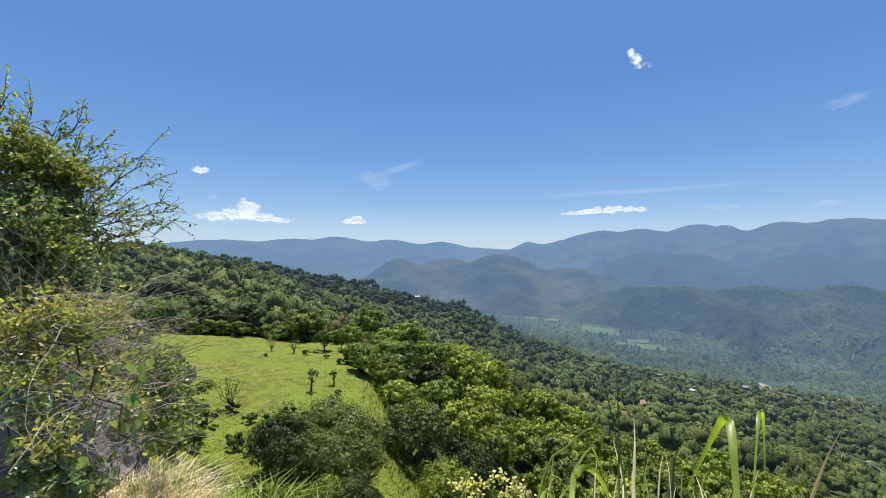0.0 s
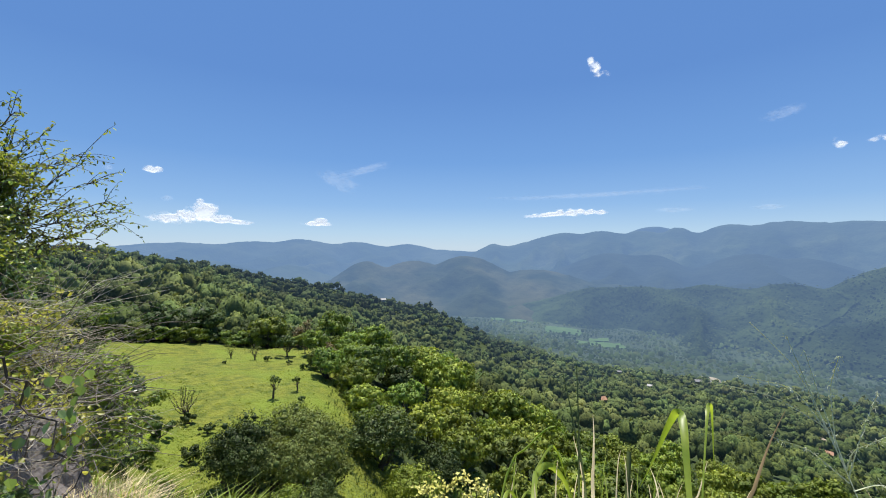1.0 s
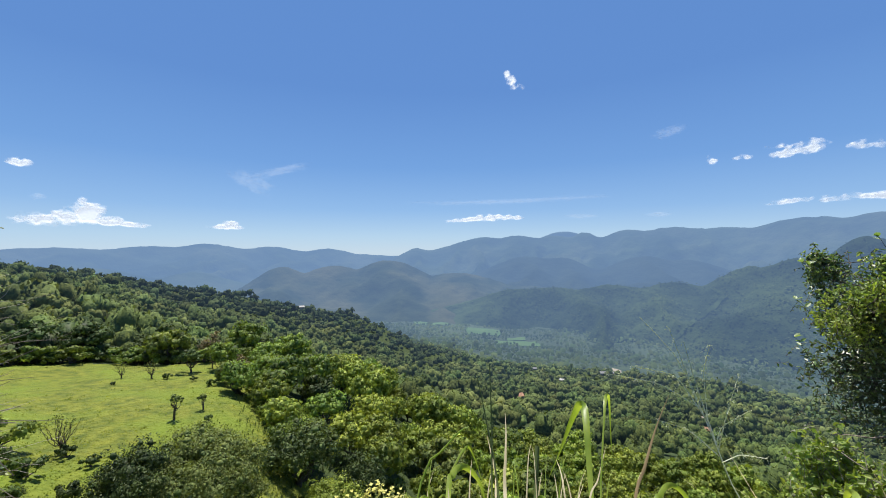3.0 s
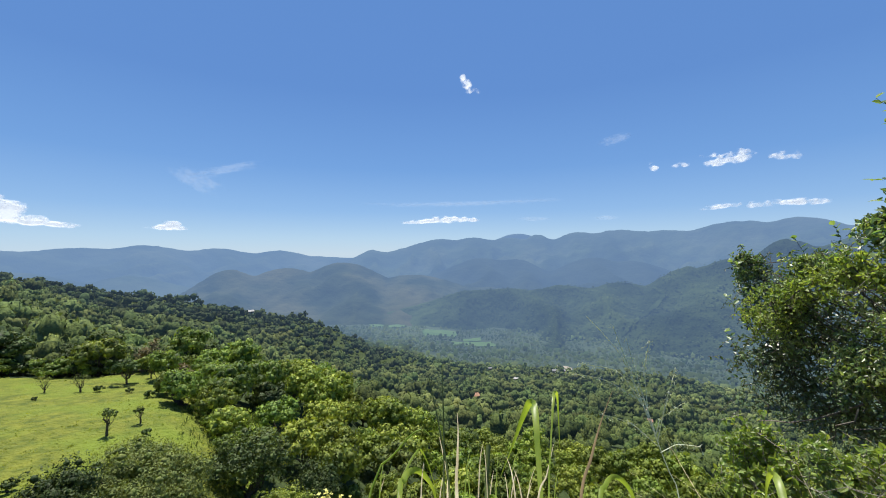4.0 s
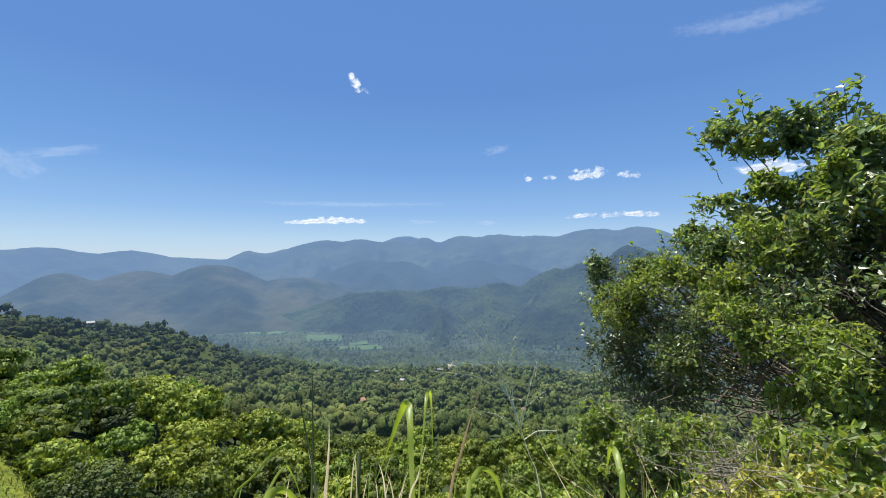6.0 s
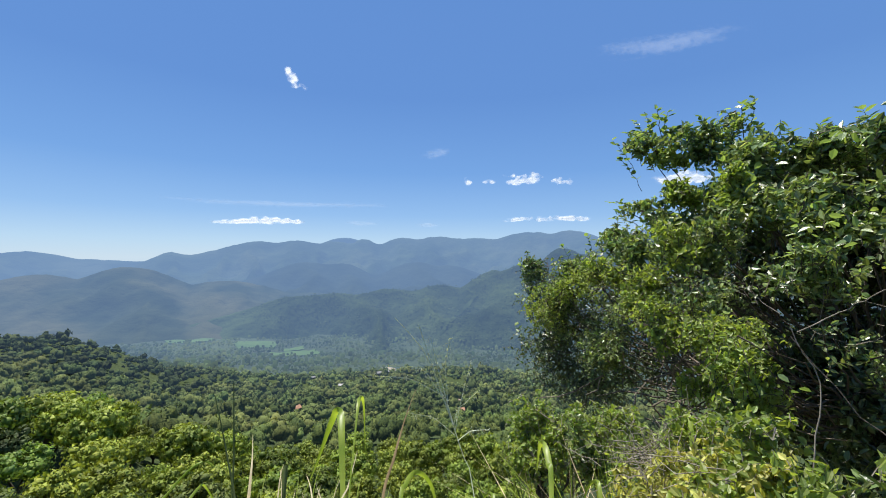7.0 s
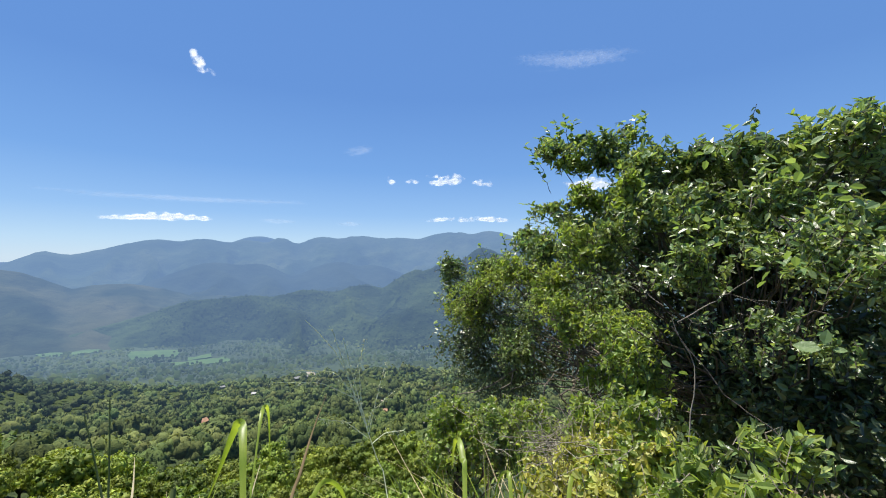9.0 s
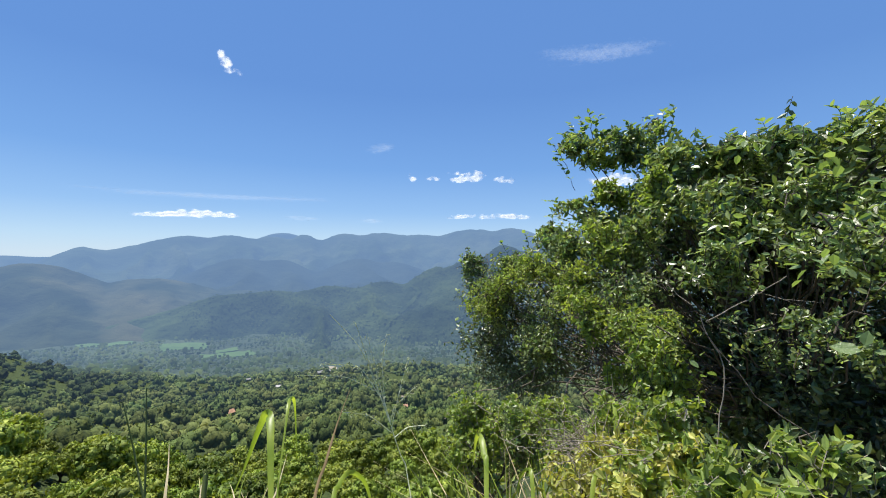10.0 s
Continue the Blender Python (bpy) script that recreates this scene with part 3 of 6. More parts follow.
# single trees on the meadow, by bearing and slope of the sight line to their foot
for az, el, k, s in ((46.1, -13.9, 1, 1.0), (47.8, -18.6, 0, 0.95), (44.9, -18.1, 0, 0.75), (52.6, -13.4, 2, 0.7), (57.4, -19.6, 2, 1.0), (49.9, -13.9, 2, 0.85),
                     (44.4, -19.4, 3, 0.5), (57.0, -20.0, 3, 0.8), (59.9, -20.8, 3, 1.1), (55.2, -21.4, 3, 0.7), (57.1, -24.0, 3, 0.9), (62.0, -18.0, 4, 1.5), (62.8, -20.6, 4, 1.3),
                     (63.6, -15.0, 4, 1.2), (48.4, -14.2, 3, 0.7), (45.8, -14.8, 3, 0.6), (43.9, -13.6, 0, 0.8), (61.5, -23.0, 4, 0.9), (66.5, -10.7, 1, 0.9), (44.0, -15.6, 3, 0.8), (53.4, -13.9, 3, 0.4)):
    plant(small[k], az, ground_hit(az, el), s, lift=-0.15)
# low shrubs along the upper edge of the meadow
edge_pick = np.random.default_rng(33)
for k in range(46):
    az = 43.5 + 22 * (k + edge_pick.uniform(-0.4, 0.4)) / 46
    far_end = max((r for r in np.arange(80, 124, 0.5) if in_meadow(az, r)), default=96.0)
    plant(small[4 if edge_pick.random() < 0.65 else 3], az, far_end + edge_pick.uniform(-1.0, 3.0), edge_pick.uniform(0.8, 1.7), lift=-0.2)
# the tall group at the foot of the meadow, its shadowed trees given the darker leaf colour
for az, r, k, s in ((46.0, 38.5, 5, 1.15), (42.6, 38.0, 5, 1.0), (51.6, 38.5, 3, 1.0), (53.2, 37.5, 3, 0.85), (44.5, 35.0, 5, 0.95), (48.0, 36.0, 5, 0.9), (50.2, 35.5, 3, 0.8), (43.5, 41.0, 5, 1.0), (45.2, 42.0, 5, 1.0), (41.0, 37.0, 5, 0.7),
                    (50.0, 31.0, 0, 0.55), (53.5, 31.5, 2, 0.5), (56.5, 31.0, 1, 0.45), (46.0, 30.5, 2, 0.6), (42.5, 30.5, 3, 0.6), (59.5, 33.5, 3, 0.5), (57.0, 28.0, 0, 0.5), (53.0, 27.5, 5, 0.5), (47.0, 27.0, 2, 0.55), (61.5, 29.0, 2, 0.55),
                    (63.5, 40.0, 3, 0.5), (64.5, 46.0, 0, 0.55), (62.2, 52.0, 3, 0.45), (65.2, 56.0, 1, 0.6), (64.0, 64.0, 3, 0.55), (66.0, 70.0, 0, 0.7), (63.0, 76.0, 3, 0.4), (66.4, 84.0, 3, 0.7), (61.0, 46.0, 3, 0.35), (60.5, 38.0, 0, 0.35)):
    plant(fine[NEAR[k]], az, r, s, lift=-0.8)


for az, r, k, s in ((20.5, 50, 7, 0.7), (22.5, 54, 7, 0.75), (18.5, 47, 7, 0.6), (24.5, 49, 7, 0.65), (34.5, 52, 1, 0.8), (36.0, 58, 2, 0.75), (33.5, 60, 0, 0.9), (36.8, 66, 1, 0.8), (37.5, 72, 4, 0.8), (31.5, 46, 2, 0.7), (38.5, 78, 0, 0.85)):
    plant(kinds[k], az, r, s, lift=-1.6)


def scatter(n, az0, az1, r0, r1, gap, r):
    """Evenly thrown places in a ring sector, none nearer than gap."""
    out, cell = [], {}
    for _ in range(n):
        az = r.uniform(az0, az1)
        d = math.sqrt(r.uniform(r0 * r0, r1 * r1))
        x, y = polar(az, d)
        i, j = int(x // gap), int(y // gap)
        if any(math.hypot(x - a, y - b) < gap for u in (-1, 0, 1) for v in (-1, 0, 1) for a, b in cell.get((i + u, j + v), ())):
            continue
        cell.setdefault((i, j), []).append((x, y))
        out.append((az, d))
    return out


pick = np.random.default_rng(31)
for az, d in scatter(7000, -36, 72, 24, 118, 5.6, pick):
    if in_meadow(az, d) or (42 < az < 64 and d < 46) or (d < 62 and in_meadow(az + 5.5, d)):
        continue
    x, y = polar(az, d)
    patch = float(lump(x / 22 + 40, y / 22))
    k = int(pick.choice(7, p=(.25, .22, .22, .08, .16, .05, .02)))
    # on these bearings lighter leaf colour makes up for shaded sides
    if k < 3 and pick.random() < np.interp(az, (-8, 8, 14, 25, 30), (0.92, 0.65, 0.85, 0.8, 0.25)):
        k = 7
    if patch > 0.72 and k < 3:
        k = 3
    if k == 3 and az < 26 or k == 4 and 12 < az < 27:
        k = 7
    s = (0.78 if 13 < az < 27 and d < 60 else 1.0) * pick.uniform(0.72, 1.6) * (0.72 if d < 40 else 1.05)
    plant(fine[NEAR[k]] if d < 52 else kinds[k], az, d, s, lift=-2.2 if az > 42 and d > 84 or az > 31 and 44 < d < 100 else -0.9)


# ---- woods further off, too many to count ----
def templates(seed, count, tuft_count, lobe_count):
    """Crowns of uneven lobes with loose leaf clumps over them, one metre wide or so: points, faces, rounded normals."""
    r = np.random.default_rng(seed)
    out = []
    for _ in range(count):
        p = Pile()
        lob = lobe_count + (r.integers(-1, 2) if lobe_count > 1 else 0)
        cs = np.stack([r.normal(0, 0.4, lob), r.normal(0, 0.4, lob), r.uniform(-0.15, 0.45, lob)], -1)
        lr = r.uniform(0.3, 0.52, lob)
        for c, q in zip(cs, lr):
            v, f, o = ball(r, c, q, 0.85, *((6, 3) if lobe_count > 4 else (5, 3) if lobe_count > 1 else (5, 2)))
            p.add(v, f, None, unit(o + 0.4 * unit(v + np.array([0, 0, 0.2]))) if lobe_count > 1 else unit(0.6 * o + np.array([0, 0, 1.0])))
        k = r.integers(0, lob, tuft_count)
        d = unit(r.normal(size=(tuft_count, 3)) + np.array([0, 0, 0.35]))
        at = cs[k] + d * (lr[k] * r.uniform(0.85, 1.12, tuft_count))[:, None]
        soft = unit(d + 0.4 * unit(at + np.array([0, 0, 0.2])) + r.normal(0, 0.25, d.shape))
        size = 0.36 / math.sqrt(tuft_count / 8) * r.uniform(0.6, 1.3, tuft_count)
        if lobe_count > 1:
            p.add(*tufts(at, unit(d + 0.6 * r.normal(size=d.shape)), size, r), None, np.repeat(soft, 3, axis=0))
        out.append((np.concatenate(p.v), np.concatenate(p.f), np.concatenate(p.s)))
    return out


def woods(name, label, mat, places, forms, size, r, tall=0.85):
    """One mesh of many crowns at (x, y, z) places."""
    pile = Pile()
    for x, y, z in places:
        v, f, o = forms[r.integers(len(forms))]
        a, s = r.uniform(0, 6.28), size * float(np.clip(0.98 * math.exp(0.34 * r.normal()), 0.5, 1.95))
        c, q = math.cos(a), math.sin(a)
        w = np.stack([(v[:, 0] * c - v[:, 1] * q) * s + x, (v[:, 0] * q + v[:, 1] * c) * s + y, v[:, 2] * s * tall * r.uniform(0.8, 1.35) + z + s * 0.5], -1)
        pile.add(w, f, r.random(), np.stack([o[:, 0] * c - o[:, 1] * q, o[:, 0] * q + o[:, 1] * c, o[:, 2]], -1))
    return tagged(new(name, pile.mesh(name, mat, True)), label, "woods", kind="stuff")


# open plots on the valley floor: bearings, distances, crop or bare soil
FIELDS = ((14.2, 19.0, 1760, 1830, 0), (7.0, 11.6, 1570, 1720, 0), (1.8, 7.6, 1410, 1490, 0), (3.6, 6.0, 1500, 1560, 0), (-7.0, -4.6, 790, 812, 1), (-11.4, -9.4, 812, 850, 1), (-8.5, -6.5, 980, 1030, 1),
          (-18.0, -17.0, 322, 330, 1))
# sight lines kept free of trees so the eye sees the houses: bearing, distance, half width and depth in metres
CLEAR = [(az, ground_hit(az, el), 8.0, 48.0) for az, el in ((5.1, -19.4), (-17.4, -20.2), (-16.2, -20.0))]


def cleared(az, d):
    return any(abs(az - a) * d / 57.3 < w and r - deep < d < r + 5 for a, r, w, deep in CLEAR)


wr = np.random.default_rng(41)
mid, back = [], []
for az, d in scatter(30000, -45, 76, 114, 430, 7.2, wr):
    x, y = polar(az, d)
    if in_meadow(az, d) or (az > 66 and d < 114) or cleared(az, d):
        continue
    thin = float(lump(x / 30 + 11, y / 30 + 5))
    if thin > 0.78 and wr.random() < 0.45:
        continue
    (mid if d < np.interp(az, (0, 22), (230, 150)) + 30 * (wr.random() - 0.5) else back).append((x, y, float(ground_z(az, d)) + 0.1 + 1.0 * wr.random()))
edge = []
for az, d in scatter(3000, 42, 76, 94, 122, 3.6, wr):
    if not in_meadow(az, d) and not in_meadow(az, d - 3):
        x, y = polar(az, d)
        edge.append((x, y, float(ground_z(az, d)) + 0.9))
woods("woodland", "dense mixed green woodland covering the slope", M_WOODS_MID, mid, templates(5, 12, 260, 9), 3.7, wr, 1.15)
woods("woodland", "dense mixed green woodland further down the slope", M_WOODS_BACK, back, templates(15, 12, 64, 6), 3.9, wr, 1.15)
woods("woodland", "belt of dark green trees behind the meadow", M_CROWN_DARK_SHADE, edge, templates(6, 8, 150, 7), 2.3, wr, 1.0)
ridge, low_woods = [], []
for az, d in scatter(40000, -40, 80, 426, 800, 9.0, wr):
    x, y = polar(az, d)
    if float(lump(x / 45 + 2, y / 45 + 8)) > 0.8 and wr.random() < 0.4:
        continue
    # spur crowns get the darker leaf colour, lower-slope crowns the lighter one
    (ridge if az > 15 + 14 * fbm(x / 60, y / 60) else low_woods).append((x, y, float(ground_z(az, d)) - 1.2))
woods("woodland", "patchy lighter green woodland on the lower slope", M_WOODS_BACK, low_woods, templates(17, 10, 24, 4), 4.6, wr, 1.1)
woods("woodland", "dark green forest on the long sloping spur", M_WOODS_RIDGE, ridge, templates(7, 10, 24, 4), 5.0, wr, 0.95)
far = []
for az, d in scatter(30000, -40, 30, 790, 1750, 9, wr):
    x, y = polar(az, d)
    if float(lump(x / 90 + 6, y / 90 + 3)) > 0.82 or any(a0 < az < a1 and r0 - 12 < d < r1 + 12 for a0, a1, r0, r1, _ in FIELDS):
        continue
    far.append((x, y, float(ground_z(az, d)) + 1.5))
woods("woodland", "hazy blue-green forest on the valley floor", M_WOODS_FAR, far, templates(8, 8, 2, 1), 9.5, wr)

# the same forest climbs the mountainside across the valley
az_e, r_e, z_e = hill_e_grid
slope = []
for _ in range(30000):
    i, j = wr.integers(0, r_e.shape[0] - 1), wr.integers(0, 46)
    if not -46 < az_e[i] < 21 or z_e[i, j] < -325 or wr.random() < smooth(-2, 13, az_e[i]):
        continue
    u, v = wr.random(), wr.random()
    a = az_e[i] + u * (az_e[i + 1] - az_e[i])
    d = r_e[i, j] * (1 - v) + r_e[i, j + 1] * v
    z = (z_e[i, j] * (1 - u) + z_e[i + 1, j] * u) * (1 - v) + (z_e[i, j + 1] * (1 - u) + z_e[i + 1, j + 1] * u) * v
    x, y = polar(a, d)
    if float(lump(x / 140 + 9, y / 140 + 1)) > 0.85 and wr.random() < 0.5:
        continue
    slope.append((x, y, z))
woods("woodland", "hazy blue-green forest on the far mountainside", M_WOODS_SLOPE, slope, templates(9, 8, 2, 1), 6.5, wr, 0.4)


def slope_spot(az, el):
    """The point of the far mountainside in a sight line from the eye."""
    i = int(np.argmin(np.abs(az_e - az)))
    seen = np.degrees(np.arctan2(z_e[i, :46] - EYE, r_e[i, :46]))
    j = max(int(np.argmax(seen >= el)), 1)
    u = float(np.clip((el - seen[j - 1]) / max(seen[j] - seen[j - 1], 1e-6), 0, 1))
    r, z = r_e[i, j - 1] + u * (r_e[i, j] - r_e[i, j - 1]), z_e[i, j - 1] + u * (z_e[i, j] - z_e[i, j - 1])
    x, y = polar(az, r)
    return np.array([x, y, z + 4.0])


# pale sheet laid along sight lines, standing for the lighter spur crest
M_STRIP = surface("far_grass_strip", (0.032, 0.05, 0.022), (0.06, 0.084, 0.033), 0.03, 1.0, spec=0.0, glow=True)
rim_a, rim_b = [], []
way_down = ((-18.2, -4.3), (-19.4, -5.12), (-18.1, -6.79), (-16.0, -8.52), (-14.5, -10.53))
for k in range(25):
    q = k / 24 * (len(way_down) - 1)
    a, e = np.interp(q, range(len(way_down)), [w[0] for w in way_down]), np.interp(q, range(len(way_down)), [w[1] for w in way_down])
    half = 0.34 * (0.5 + lump(k * 0.6, 3.0)) * (0.5 + 0.5 * math.sin(math.pi * (k + 1) / 26))
    rim_a.append(slope_spot(a + half, e))
    rim_b.append(slope_spot(a - half, e))
strip_faces = [[k, k + 1, 26 + k, 25 + k] for k in range(24)]
tagged(new("clearing", np_mesh("clearing", np.array(rim_a + rim_b), strip_faces, M_STRIP, True)), "pale green strip along the crest of a far wooded spur", "clearing", kind="structure")


def plot(az0, az1, r0, r1, bare):
    """A thin sheet of tilled ground that follows the valley floor."""
    a, d = np.meshgrid(np.linspace(az0, az1, 14), np.linspace(r0, r1, 6), indexing="ij")
    a = a + 0.25 * (az1 - az0) * fbm(d / 40 + az0, a * 0.7 + r0 * 0.01)
    d = d + 0.7 * (r1 - r0) * fbm(a * 1.3 + r0, d / 300 + az0)
    x, y = polar(a, d)
    z = ground_z(a, d) + 2.5
    n, m = a.shape
    i, j = np.meshgrid(np.arange(n - 1), np.arange(m - 1), indexing="ij")
    f = np.stack([i * m + j, i * m + j + 1, (i + 1) * m + j + 1, (i + 1) * m + j], -1).reshape(-1, 4)[:, ::-1]
    name = "bare_plot" if bare else "crop_field"
    ob = new(name, np_mesh(name, np.stack([x, y, z], -1).reshape(-1, 3), f, M_BARE if bare else M_CROP, True))
    tagged(ob, "bare pale soil clearing among the trees" if bare else "bright green crop field on the valley floor", "field", kind="structure")


for field in FIELDS:
    plot(*field)


# ---- houses among the trees ----
def box(bm, x0, x1, y0, y1, z0, z1):
    v = [bm.verts.new(p) for p in ((x0, y0, z0), (x1, y0, z0), (x1, y1, z0), (x0, y1, z0), (x0, y0, z1), (x1, y0, z1), (x1, y1, z1), (x0, y1, z1))]
    for f in ((3, 2, 1, 0), (4, 5, 6, 7), (0, 1, 5, 4), (1, 2, 6, 5), (2, 3, 7, 6), (3, 0, 4, 7)):
        bm.faces.new([v[i] for i in f])


def build_house(label, roof_mat, w=9.0, d=7.0, h=3.0, rise=2.0):
    house = thing("house", (0, 0, 0), label, "house", "valley houses")
    bm = bmesh.new()
    box(bm, -w / 2, w / 2, -d / 2, d / 2, -1.5, h)
    gable = [bm.verts.new(p) for p in ((-w / 2, -d / 2, h), (-w / 2, d / 2, h), (-w / 2, 0, h + rise * 0.93), (w / 2, -d / 2, h), (w / 2, d / 2, h), (w / 2, 0, h + rise * 0.93))]
    bm.faces.new([gable[i] for i in (0, 2, 1)])
    bm.faces.new([gable[i] for i in (3, 4, 5)])
    wall = part("wall", bm, M_WALL, house)
    bm = bmesh.new()
    o = 0.6
    for side in (-1, 1):
        ys, zs = (0, side * (d / 2 + o)), (h + rise, h - rise * o / (d / 2) * 0.9)
        q = []
        for x in (-w / 2 - o, w / 2 + o):
            for y, z in zip(ys, zs):
                q += [bm.verts.new((x, y, z + 0.12)), bm.verts.new((x, y, z - 0.03))]
        for f in ((0, 2, 6, 4), (1, 5, 7, 3), (0, 4, 5, 1), (2, 3, 7, 6), (0, 1, 3, 2), (4, 6, 7, 5)):
            bm.faces.new([q[i] for i in f])
    bmesh.ops.recalc_face_normals(bm, faces=bm.faces)
    part("roof", bm, roof_mat, house)
    for x in (-w * 0.3, w * 0.3):
        bm = bmesh.new()
        box(bm, x - 0.6, x + 0.6, -d / 2 - 0.06, -d / 2 + 0.02, 1.0, 2.1)
        window = part("window", bm, M_WALL, house)
        for side in (-1, 1):
            bm = bmesh.new()
            box(bm, x + side * 0.28 - 0.24, x + side * 0.28 + 0.24, -d / 2 - 0.075, -d / 2 - 0.063, 1.08, 2.02)
            part("pane", bm, M_GLASS_DARK, window)
    bm = bmesh.new()
    box(bm, -0.5, 0.5, -d / 2 - 0.06, -d / 2 + 0.02, 0.0, 2.1)
    part("door", bm, M_BARK, house)
    return house


orange = build_house("small house with an orange tiled roof among trees", M_ROOF, 11, 8, 3.2, 2.4)
tin = build_house("small pale house with a light metal roof", M_TIN)
hr = np.random.default_rng(51)
for model, az, el, s, lift in ((orange, 4.6, -19.2, 0.62, 1.5), (tin, 6.2, -17.8, 0.5, 1.5), (tin, 7.8, -20.0, 0.4, 2.0), (tin, -1.2, -16.9, 0.6, 3.0), (tin, 2.4, -15.6, 0.55, 3.0),
                         (tin, 9.5, -15.6, 0.6, 3.0), (tin, -6.2, -15.6, 0.8, 3), (tin, -7.2, -15.5, 0.7, 3), (tin, -10.5, -15.2, 0.7, 3), (orange, -17.4, -20.2, 0.45, 1.0), (tin, -19.5, -18.6, 0.45, 2.0), (tin, 33.7, 585, 0.75, 7.5), (tin, 34.6, 580, 0.5, 7), (tin, 35.9, 520, 0.45, 6)):
    r = ground_hit(az, el) if el < 0 else el
    x, y = polar(az, r)
    m = pose(float(x), float(y), float(ground_z(az, r)) + lift * 0.6, 0, 0, az + hr.uniform(-35, 35)) @ Matrix.Diagonal((s, s, s, 1))
    if model.name not in used:
        used.add(model.name)
        model.matrix_basis = m
    else:
        copy_thing(model, m).matrix_basis = m


# ---- meadow grass ----
def grass_tufts(name, label, mat, places, height, blades, r, spread=0.16, wide=0.03, lean=0.5):
    """Tufts of bent blades at (x, y, z): two quads to a blade."""
    P = np.repeat(np.asarray(places, float), blades, axis=0)
    n = len(P)
    a = r.uniform(0, 2 * np.pi, n)
    out = np.stack([np.cos(a), np.sin(a), np.zeros(n)], -1)
    side = np.stack([-np.sin(a), np.cos(a), np.zeros(n)], -1)
    h = height * r.uniform(0.5, 1.25, n)[:, None]
    k = (lean * r.uniform(0.2, 1.3, n))[:, None]
    base = P + out * spread * r.uniform(0, 1, n)[:, None]
    up = np.array([0, 0, 1.0])
    w = wide * r.uniform(0.6, 1.3, n)[:, None]
    mid = base + up * h * 0.62 + out * h * k * 0.35
    tip = base + up * h * (1 - 0.35 * k) + out * h * k
    V = np.stack([base - side * w, base + side * w, mid + side * w * 0.8, mid - side * w * 0.8, tip + side * w * 0.1, tip - side * w * 0.1], 1).reshape(-1, 3)
    F = (np.array([[0, 1, 2, 3], [3, 2, 4, 5]])[None] + 6 * np.arange(n)[:, None, None]).reshape(-1, 4)
    return tagged(new(name, np_mesh(name, V, F, mat)), label, "grass", kind="stuff")


gr = np.random.default_rng(61)
spots = []
for az, d in scatter(60000, 33, 70, 30, 118, 0.43, gr):
    if gr.random() < np.interp(d, (42, 60, 85), (1.0, 0.2, 0.03)) and (in_meadow(az, d) or in_meadow(az + 3, d) or (d < 66 and in_meadow(az + 6.5, d))):
        x, y = polar(az, d)
        spots.append((x, y, float(ground_z(az, d)) - 0.05))
M_MEADOW_GRASS = surface("meadow_grass", (0.105, 0.17, 0.018), (0.225, 0.275, 0.036), 0.2, 0.8, island=0.15, through_light=0.65, third=(0.25, 0.27, 0.05), third_scale=0.07)
grass_tufts("meadow_grass", "tall bright yellow-green meadow grass on the shelf", M_MEADOW_GRASS, spots, 0.18, 6, gr, 0.45, 0.06, 1.4)
slope_spots = []
for az, d in scatter(20000, -40, 72, 5, 76, 0.95, gr):
    x, y = polar(az, d)
    if not in_meadow(az, d):
        slope_spots.append((x, y, float(ground_z(az, d)) - 0.05))
# grass colour darkened to stand for the shade between the trees
M_SLOPE_GRASS = surface("slope_grass", (0.04, 0.07, 0.018), (0.09, 0.13, 0.032), 0.4, 0.8, island=0.35, through_light=0.35)
grass_tufts("slope_grass", "rough green grass and weeds on the steep slope", M_SLOPE_GRASS, slope_spots, 0.7, 8, gr, 0.4, 0.03, 0.8)


